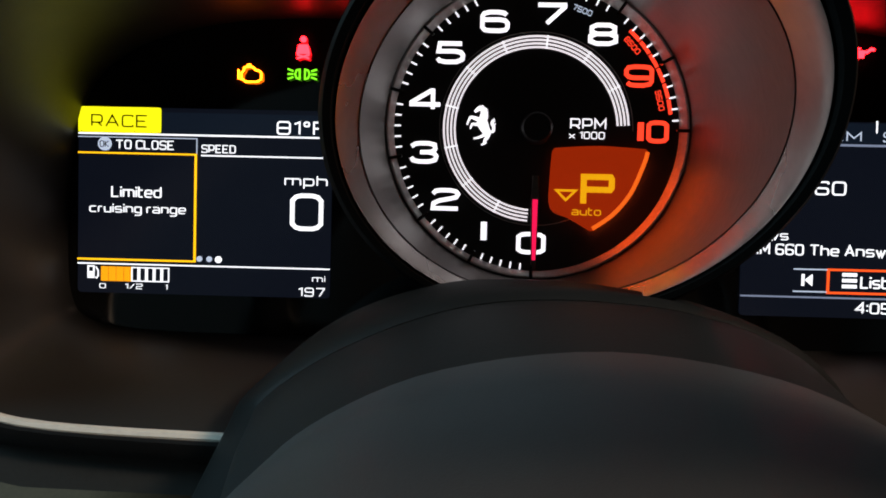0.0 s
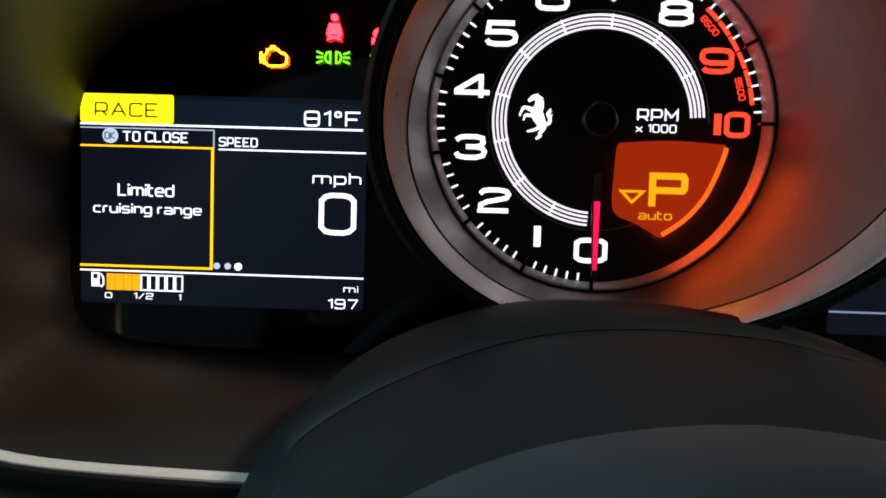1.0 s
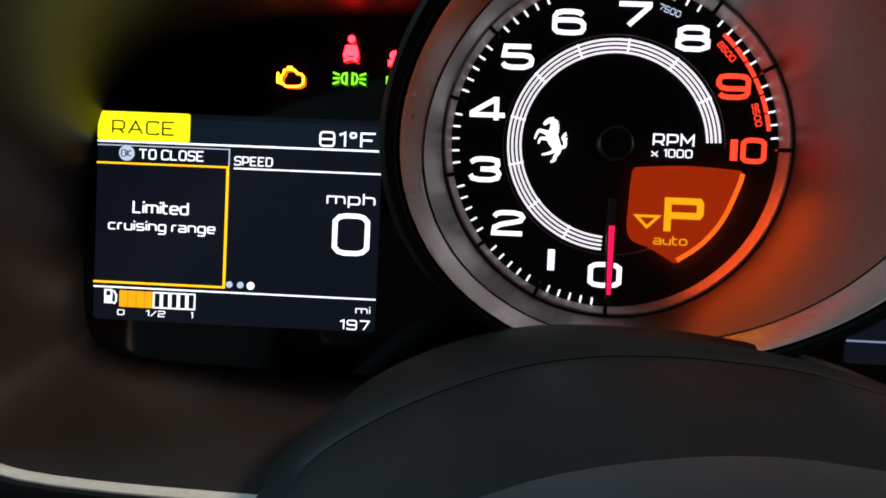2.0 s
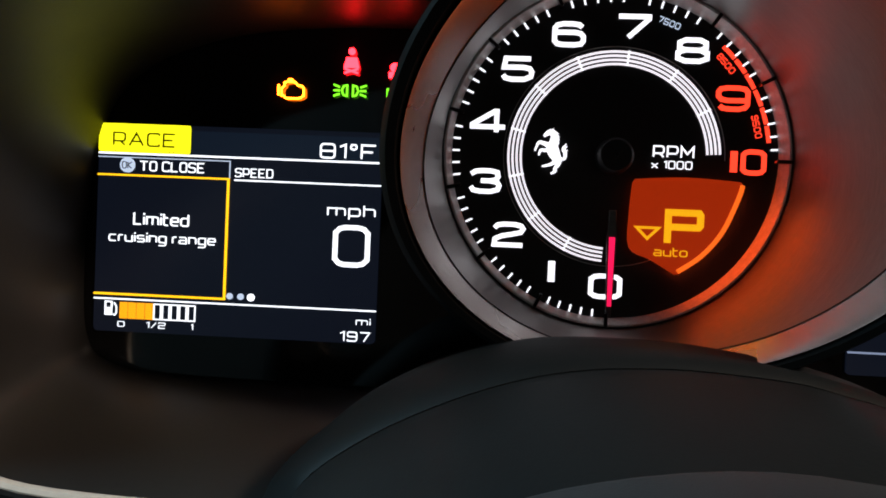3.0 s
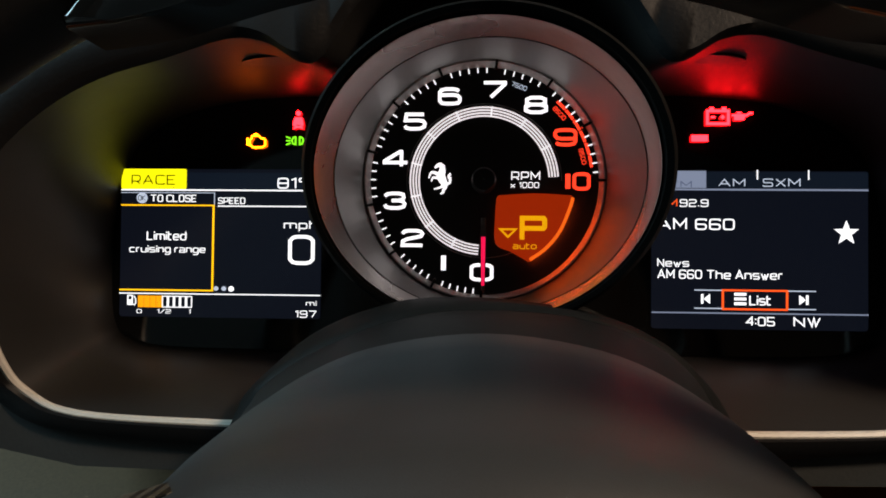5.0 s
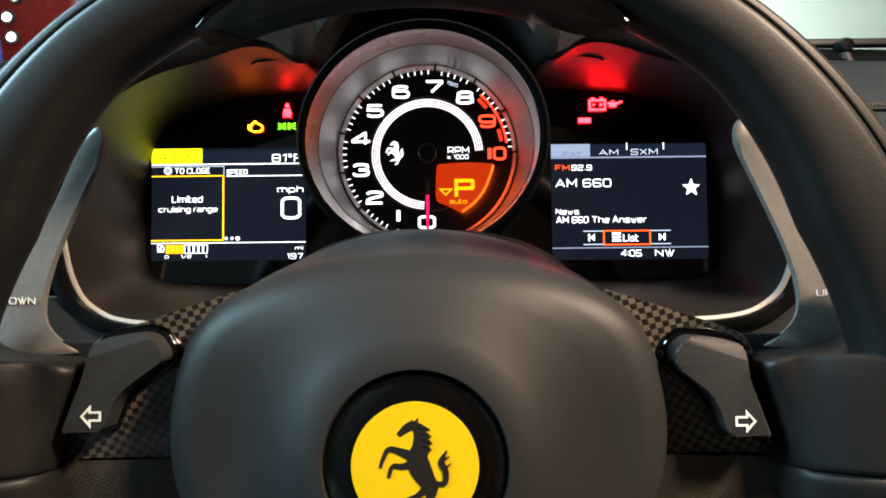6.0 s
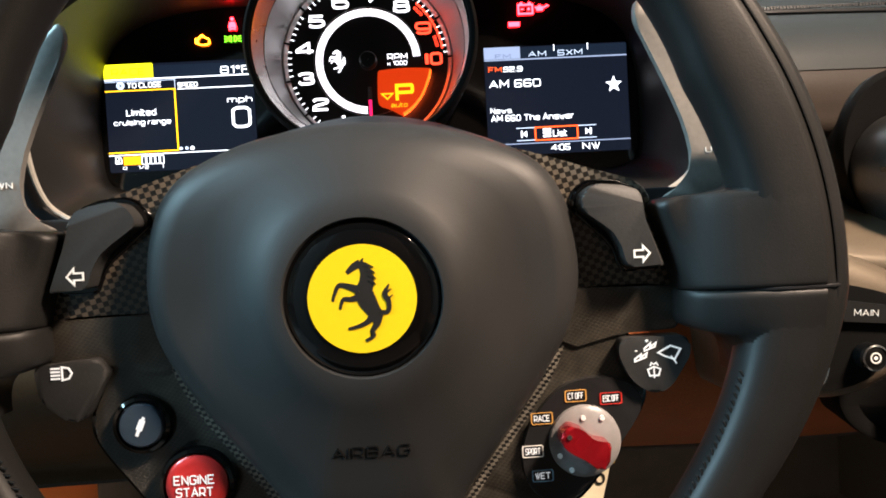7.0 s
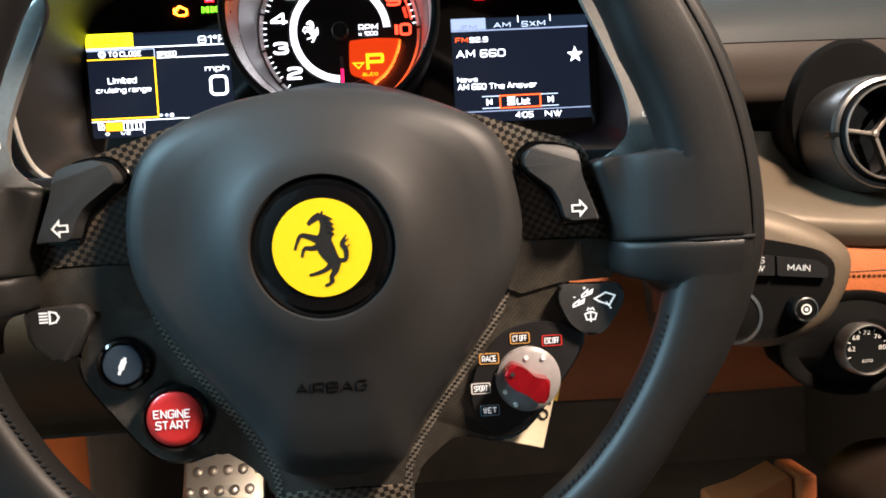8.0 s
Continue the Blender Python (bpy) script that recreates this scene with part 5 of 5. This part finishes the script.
# lower controls
dip = [(-x, z) for x, z in round_poly([(0.1285, -0.1570), (0.1045, -0.1550), (0.1005, -0.1610), (0.1105, -0.1785), (0.1155, -0.1795), (0.1265, -0.1710)], 0.0022)]
dk = part("headlamp_key", prism(dip, -0.2260, -0.2150, 0.0018, 3), KEY, wheel, "dark headlamp key")
smooth_shade(dk, 50)
hb = [stroke([(-0.1175, -0.1625), (-0.1175, -0.1575), (-0.1150, -0.1580), (-0.1138, -0.1600), (-0.1150, -0.1620)], 0.0007, -0.2264, closed=True)]
for k in range(4):
    hb.append(rect(-0.1218, -0.1183, -0.1622 + k * 0.0013, -0.1615 + k * 0.0013, -0.2264))
part("headlamp_symbol", merge(*hb), G_BACKLIT, dk)
wip = round_poly([(0.0995, -0.1598), (0.1270, -0.1605), (0.1275, -0.1680), (0.1190, -0.1805), (0.1120, -0.1835), (0.1030, -0.1775), (0.0980, -0.1660)], 0.005)
wk = part("wiper_key", prism(wip, -0.2260, -0.2150, 0.0018, 3), KEY, wheel, "dark wiper key")
smooth_shade(wk, 50)
ys = -0.2264
wsym = [stroke([(0.1165, -0.1680), (0.1140, -0.1665), (0.1190, -0.1640), (0.1230, -0.1655), (0.1205, -0.1695)], 0.0007, ys, closed=True), stroke([(0.1190, -0.1680), (0.1212, -0.1712)], 0.0006, ys),
        stroke([(0.1085, -0.1645), (0.1110, -0.1625), (0.1108, -0.1640), (0.1132, -0.1625), (0.1128, -0.1640), (0.1085, -0.1655)], 0.0006, ys, closed=True),
        stroke([(0.1045, -0.1685), (0.1070, -0.1668), (0.1068, -0.1680), (0.1094, -0.1664), (0.1090, -0.1680), (0.1045, -0.1695)], 0.0006, ys, closed=True),
        stroke([(0.1102, -0.1755), (0.1095, -0.1730), (0.1120, -0.1720), (0.1146, -0.1730), (0.1138, -0.1755)], 0.0006, ys, closed=True), stroke([(0.1120, -0.1725), (0.1120, -0.1765)], 0.0005, ys), stroke([(0.1105, -0.1716), (0.1110, -0.1704), (0.1120, -0.1710), (0.1130, -0.1704), (0.1137, -0.1716)], 0.0005, ys),
        rect(0.1090, 0.1102, -0.1617, -0.1613, ys), rect(0.1094, 0.1098, -0.1621, -0.1609, ys), rect(0.1046, 0.1056, -0.1655, -0.1651, ys)]
part("wiper_symbol", merge(*wsym), G_BACKLIT, wk)


def button(name, cx, cz, r, y, material, label):
    ob = part(name, closed_revolve(cx, cz, [(0.0004, y - 0.0004), (r * 0.72, y - 0.0002), (r * 0.9, y), (r, y + 0.0012), (r, y + 0.008), (0.0004, y + 0.008)], 48), material, wheel, label)
    smooth_shade(ob)
    smooth_shade(part("collar", closed_revolve(cx, cz, [(r + 0.0003, y + 0.002), (r + 0.0008, y + 0.0004), (r + 0.0022, y + 0.0012), (r + 0.0030, y + 0.0035), (r + 0.0003, y + 0.0060)], 48), GLOSS, wheel))
    return ob


sb = button("damper_button", -0.0900, -0.1825, 0.0088, -0.2245, BLUEBTN, "round blue-black suspension button")
part("damper_symbol", merge(stroke([(-0.0915, -0.1862), (-0.0905, -0.1838)], 0.0012, -0.2252), stroke([(-0.0906, -0.1840), (-0.0888, -0.1800)], 0.0024, -0.2252), stroke([(-0.0888, -0.1800), (-0.0883, -0.1790)], 0.0012, -0.2252)), G_BACKLIT, sb)
eb = button("engine_start_button", -0.0695, -0.2066, 0.0120, -0.2270, REDBTN, "round red engine start button")
squared("ENGINE", -0.0778, -0.0622, -0.2058, -0.2022, -0.2277, G_BACKLIT, eb, turn=-1, weight=0.85)
squared("START", -0.0772, -0.0628, -0.2106, -0.2070, -0.2277, G_BACKLIT, eb, turn=-1, weight=0.85)
mn = curve_pts([(0.0780, -0.1775), (0.0930, -0.1755), (0.1045, -0.1800), (0.1078, -0.1870), (0.1010, -0.1990), (0.0850, -0.2172), (0.0745, -0.2235), (0.0630, -0.2210), (0.0585, -0.2090), (0.0610, -0.1950), (0.0690, -0.1840)], 4)
pan = part("drive_mode_panel", prism(mn, -0.2225, -0.2150, 0.001, 2), SMOOTH, wheel, "black drive mode panel")
smooth_shade(pan, 50)
DX, DZ = 0.0836, -0.2004
smooth_shade(part("dial_disc", closed_revolve(DX, DZ, [(0.0004, -0.2268), (0.0120, -0.2262), (0.0142, -0.2245), (0.0145, -0.2220), (0.0004, -0.2220)], 48), FROST, pan, "frosted grey dial disc"))
lev = round_poly([(-0.0130, 0.0010), (-0.0110, 0.0052), (-0.0060, 0.0056), (0.0, 0.0034), (0.0065, 0.0046), (0.0090, -0.0040), (0.0065, -0.0072), (0.0, -0.0052), (-0.0070, -0.0046), (-0.0120, -0.0025)], 0.0016)
ca, sa = math.cos(radians(-24)), math.sin(radians(-24))
lev = [(DX + u * ca - v * sa, DZ + u * sa + v * ca) for u, v in lev]
smooth_shade(part("mode_lever", prism(lev, -0.2350, -0.2262, 0.0028, 4), REDLEVER, pan, "red anodised selector lever"), 50)
part("lever_dot", prism(circle_pts(DX - 0.0085, DZ + 0.0050, 0.0010, 14), -0.2356, -0.2345), CHROME, pan)
for dx, dz in ((-0.001, 0.0100), (0.0065, 0.0095), (-0.0110, -0.0045), (-0.0065, -0.0105)):
    part("mode_dot", prism(circle_pts(DX + dx, DZ + dz, 0.0010, 12), -0.2270, -0.2255), WHITEINK, pan)
for words, cx, cz, w, m in (("CT OFF", 0.0808, -0.1823, 0.0088, AMBERINK), ("ESC OFF", 0.0950, -0.1842, 0.0090, REDINK), ("RACE", 0.0668, -0.1905, 0.0088, AMBERINK), ("SPORT", 0.0625, -0.2035, 0.0086, WHITEINK), ("WET", 0.0660, -0.2135, 0.0086, BLUEINK)):
    o = rrect_pts(cx - w / 2, cx + w / 2, cz - 0.0024, cz + 0.0024, 0.0007, 2)
    part("mode_frame", frame_bm(o, inset_pts(o, 0.0005), -0.2229), m, pan)
    squared(words, cx - w / 2 + 0.0012, cx + w / 2 - 0.0012, cz - 0.0013, cz + 0.0013, -0.2229, G_BACKLIT, pan, weight=0.82)

# ---- centre controls ----
pod = thing("audio_control_pod", "black control pod with bronze rim, keys and knobs", "control panel")
po = curve_pts([(0.200, -0.1465), (0.228, -0.1495), (0.262, -0.1570), (0.2780, -0.1650), (0.2790, -0.1790), (0.2655, -0.2000), (0.2440, -0.2095), (0.219, -0.2080), (0.200, -0.204)], 4)
hoodline = curve_pts([(0.198, -0.1255), (0.226, -0.129), (0.265, -0.1405), (0.2945, -0.1590), (0.2955, -0.1810), (0.2800, -0.2055), (0.2520, -0.2175), (0.222, -0.2155), (0.198, -0.2115)], 5)
rim_rows = [[(x, y, z) for x, z in inset_pts(hoodline, d)] for d, y in ((0.0, -0.030), (0.0, -0.106), (0.0008, -0.1125), (0.0028, -0.1185), (0.0060, -0.1232), (0.0105, -0.1262), (0.0160, -0.1276))]
smooth_shade(part("rim", loft(rim_rows), BEIGE, pod, "satin champagne hood and rim"), 60)
smooth_shade(part("face", prism(inset_pts(po, 0.0005), -0.1290, -0.120, 0.002, 2), PODBLACK, pod, "satin black face"), 50)
YP = -0.1330
for x0, x1, words in ((0.2130, 0.2415, ("OPTIONS", "VIEW")), (0.2430, 0.2725, ("MAIN",))):
    tip = 0.006 if len(words) == 1 else 0.0
    k = part("key", prism(round_poly([(x0, -0.1570 - (x0 - 0.214) * 0.16), (x1 - tip, -0.1570 - (x1 - tip - 0.214) * 0.16), (x1, -0.1640 - (x1 - 0.214) * 0.10), (x1, -0.1700 - (x1 - 0.214) * 0.10), (x0, -0.1700 - (x0 - 0.214) * 0.10)], 0.0008), YP, -0.128, 0.0008, 2), PODKEY, pod)
    for i, w in enumerate(words):
        zc = -0.1655 - (x0 - 0.214) * 0.12 + (0.0024 if len(words) == 2 else 0.0) - i * 0.0046
        squared(w, x0 + 0.0060, x1 - (0.0060 if len(words) == 2 else 0.0105), zc - 0.0017, zc + 0.0017, YP - 0.0003, WHITEINK, k, turn=-4, weight=0.5)


def knob(name, cx, cz, r, y0, y1, parent, label):
    ob = part(name, closed_revolve(cx, cz, [(0.0004, y0), (r * 0.8, y0), (r * 0.94, y0 + 0.0008), (r, y0 + 0.003), (r, y1), (0.0004, y1)], 40), PODBLACK, parent, label)
    smooth_shade(ob)
    smooth_shade(part("knob_ring", closed_revolve(cx, cz, [(r * 0.84, y0 - 0.0006), (r * 0.96, y0 - 0.0002), (r * 0.99, y0 + 0.002), (r * 0.84, y0 + 0.002)], 40), CHROME, ob, "thin chrome ring"))
    return ob


knob("volume_knob", 0.2120, -0.1925, 0.0160, -0.146, -0.130, pod, "black volume knob")
ks = knob("tuning_knob", 0.2560, -0.1920, 0.0072, -0.139, -0.130, pod, "small black tuning knob")
part("knob_symbol", stroke(circle_pts(0.2560, -0.1920, 0.0026, 16), 0.0007, -0.1393, closed=True), WHITEINK, ks)
part("knob_dot", prism(circle_pts(0.2560, -0.1920, 0.0010, 12), -0.1393, -0.139), WHITEINK, ks)

tr = thing("dash_trim", "satin champagne trim sweeping below the air vent", "trim panel")
rows = []
for x, top, low in curve_pts([(0.190, -0.072, -0.150), (0.280, -0.074, -0.158), (0.340, -0.079, -0.166), (0.420, -0.082, -0.171), (0.520, -0.084, -0.175)], 5, closed=False):
    rows.append([(x, 0.055 - 0.106 * math.sin(v * math.pi / 2) ** 1.3 + 0.012 * max(0.0, v - 0.85) / 0.15, top + (low - top) * v) for v in (i / 14 for i in range(15))])
smooth_shade(part("panel", thick(sheet(rows), 0.006), BEIGE, tr), 60)
vent = thing("air_vent", "round gunmetal air vent with pale vanes in a black pod", "air vent", (0.3660, -0.015, -0.0900))
cove = [[(rx * math.cos(t), y, cz + rz * math.sin(t)) for t in (2 * math.pi * i / 72 for i in range(72))] for rx, rz, cz, y in ((0.030, 0.034, 0.004, 0.075), (0.042, 0.050, 0.010, 0.034), (0.0470, 0.0585, 0.0130, 0.020), (0.0475, 0.0590, 0.0130, 0.012), (0.0455, 0.0560, 0.0120, 0.008), (0.0380, 0.0400, 0.0020, 0.012), (0.034, 0.034, 0.0, 0.014))]
smooth_shade(part("pod", loft(cove), PODBLACK, vent, "black oval cove round the vent"))
smooth_shade(part("outer_ring", closed_revolve(0, 0, [(0.0338, -0.030), (0.0352, -0.0335), (0.0375, -0.0325), (0.0385, -0.0300), (0.0388, -0.0296), (0.0391, -0.0300), (0.0405, -0.020), (0.0410, 0.010), (0.0370, 0.010), (0.0338, -0.01)], 72), VENTRING, vent, "gunmetal ring with a fine groove"))
smooth_shade(part("inner_ring", closed_revolve(0, 0, [(0.0308, -0.034), (0.0315, -0.0365), (0.0325, -0.0365), (0.0332, -0.034), (0.0332, -0.016), (0.0295, -0.010)], 72), PODKEY, vent))
smooth_shade(part("bright_ring", closed_revolve(0, 0, [(0.0309, -0.0366), (0.0315, -0.0378), (0.0321, -0.0378), (0.0326, -0.0366)], 72), ALU, vent, "thin bright ring"))
part("backing", prism(circle_pts(0, 0, 0.033, 40), -0.004, 0.002), GLOSS, vent)
for a in (40, 160, 280):
    sp_ = box(-0.0013, 0.0013, -0.0180, -0.0120, 0.0, 0.0310, 0.0006)
    sp_.transform(Matrix.Rotation(radians(a), 4, "Y"))
    part("vane", sp_, TRIMVANE, vent)
smooth_shade(part("hub", closed_revolve(0, 0, [(0.0004, -0.0195), (0.0022, -0.0190), (0.0030, -0.0175), (0.0030, -0.0120), (0.0004, -0.0120)], 24), TRIMVANE, vent))
part("marker", box(-0.0418, -0.0345, -0.0335, -0.026, -0.0016, 0.0016, 0.0004), GLOSS, vent, "small black notch")
clim = thing("climate_dial", "round black climate dial with white temperature figures", "climate control", (0.3215, -0.085, -0.2285))
dish = [[(0.006 + rx * math.cos(t), y, rz * math.sin(t)) for t in (2 * math.pi * i / 64 for i in range(64))] for rx, rz, y in ((0.046, 0.030, 0.060), (0.051, 0.0335, 0.030), (0.053, 0.0350, 0.020), (0.0525, 0.0345, 0.0165), (0.050, 0.0325, 0.0160), (0.040, 0.0280, 0.0190), (0.022, 0.0220, 0.0080), (0.0185, 0.0185, 0.0010), (0.0165, 0.0165, 0.0010))]
smooth_shade(part("pod", loft(dish), PODBLACK, clim, "black oval dish round the dial"), 50)
smooth_shade(part("rim", closed_revolve(0, 0, [(0.0148, -0.006), (0.0156, -0.0072), (0.0166, -0.006), (0.0170, 0.004), (0.0148, 0.004)], 64), ALU, clim, "thin chrome rim"))
part("face", prism(circle_pts(0, 0, 0.0150, 48), -0.004, 0.003), COWLSKIN, clim)
for w, a in (("62", 180), ("68", 135), ("72", 90), ("76", 45), ("80", 0)):
    x, z = 0.0100 * math.cos(radians(a)), 0.0100 * math.sin(radians(a)) + 0.001
    lettering(w, x - 0.0023, x + 0.0023, z - 0.0014, z + 0.0014, -0.0044, WHITEINK, clim)
    b = radians(a + 22)
    part("tick", stroke([(0.0117 * math.cos(b), 0.0117 * math.sin(b)), (0.0138 * math.cos(b), 0.0138 * math.sin(b))], 0.0005, -0.0044), WHITEINK, clim)
lettering("AUTO", -0.0036, 0.0036, -0.0082, -0.0062, -0.0044, WHITEINK, clim)

tan_st = []
for i in range(60):
    x = 0.285 + i * 0.0038
    tan_st.append(box(x, x + 0.0026, -0.0462, -0.0445, -0.1846, -0.1838))
tagged(part("dash_lower_stitching", merge(*tan_st), SMOOTH, None), "dark stitching along the tan lower dashboard", "stitching", kind="stuff")

# tan lower structure, tunnel
tunnel = thing("centre_tunnel", "tan leather covered centre tunnel on the cabin floor", "tunnel", (0, 0, -0.58))
tn = curve_pts([(0.382, 0.0), (0.388, 0.17), (0.408, 0.215), (0.45, 0.228), (0.53, 0.215), (0.56, 0.16), (0.57, 0.0)], 4, closed=False)
smooth_shade(part("body", prism(tn, -1.0, 0.10, 0.02, 3), BROWN, tunnel), 60)
smooth_shade(part("cheek", prism(round_poly([(0.266, 0.01), (0.272, 0.206), (0.300, 0.2130), (0.331, 0.2270), (0.333, 0.01)], 0.003), 0.030, 0.070, 0.003, 3), TAN, tunnel, "tan leather cheek of the tunnel"), 60)
smooth_shade(part("flap", box(0.334, 0.349, 0.024, 0.066, 0.196, 0.2285, 0.003, 3), TAN, tunnel, "small tan leather flap"), 60)
kick = thing("kick_panel", "tan leather panel at the side of the footwell", "side panel", (0, 0, -0.58))
smooth_shade(part("lining", box(-0.345, -0.320, 0.05, 0.30, 0.0, 0.285, 0.01, 3), TAN, kick), 60)
smooth_shade(part("carpet_lining", box(-0.345, -0.322, 0.302, 0.695, 0.0, 0.275, 0.008, 2), CARPET, kick, "black carpet lining further forward"), 60)
part("edge_trim", tube([(-0.333, 0.045, 0.0), (-0.333, 0.045, 0.24)], 0.006, 8), SMOOTH, kick)

# unseen fixture, added to carry the footwell fill
added_foot_lamp = thing("added_footwell_lamp", "small oblong warm lamp added out of view under the dashboard, lit", "lamp", (-0.12, 0.10, -0.312))
part("lens", box(-0.025, 0.025, -0.015, 0.015, -0.004, 0.0, 0.001), G_FRAME, added_foot_lamp, "glowing warm lens")
part("housing", box(-0.029, 0.029, -0.019, 0.019, 0.0005, 0.012, 0.002), SMOOTH, added_foot_lamp)
# its copy for the passenger side, equally added and hidden
copy_thing(added_foot_lamp, pose(0.38, 0.22, -0.324))

pedal = thing("pedal", "stainless footrest pedal with raised round dimples", "pedal", (-0.165, 0.15, -0.58))
pl = box(-0.042, 0.042, -0.004, 0.004, 0.02, 0.245, 0.004)
rot = Matrix.Rotation(radians(-28), 4, "X")
pl.transform(rot)
part("plate", pl, STEEL, pedal)
for i in range(5):
    for j in range(10):
        bm = bmesh.new()
        bmesh.ops.create_uvsphere(bm, u_segments=10, v_segments=6, radius=0.0055)
        bm.transform(rot @ Matrix.Translation((-0.031 + i * 0.0155 + (0.004 if j % 2 else -0.004), -0.004, 0.033 + j * 0.0205)) @ Matrix.Diagonal((1, 0.5, 1, 1)))
        smooth_shade(part("dimple", bm, STEEL, pedal))
part("stem", box(-0.012, 0.012, 0.0, 0.02, 0.0, 0.06, 0.003), SMOOTH, pedal)

tag = thing("paper_tag", "cream paper tag with printed figures on a string", "tag", (0.0812, -0.208, -0.2340))
lean = Matrix.Rotation(radians(15), 4, "Y")
tg = box(-0.0105, 0.0105, -0.0004, 0.0004, 0.0, 0.050)
tg.transform(lean)
part("card", tg, PAPER, tag)
tg = box(-0.004, 0.0132, 0.0030, 0.0038, 0.022, 0.052)
tg.transform(lean)
part("label", tg, YPAPER, tag, "yellow paper label behind")
mx_, mz_ = 0.0106, 0.0190
lettering("158", mx_ - 0.0085, mx_ + 0.0085, mz_ - 0.0042, mz_ + 0.0042, -0.0008, BLACKINK, tag, turn=-105)
part("string", tube([(0.020, 0, 0.048), (0.018, 0.004, 0.058), (0.012, 0.006, 0.075)], 0.0006, 6), PAPER, tag)

seat = thing("driver_seat", "dark brown leather driver seat behind the wheel", "seat", (0, -0.72, -0.58))
smooth_shade(part("cushion", box(-0.25, 0.25, -0.28, 0.22, 0.0, 0.20, 0.05, 4), BROWN, seat), 60)
bkr = box(-0.25, 0.25, -0.36, -0.24, 0.18, 0.86, 0.05, 4)
smooth_shade(part("backrest", bkr, BROWN, seat), 60)
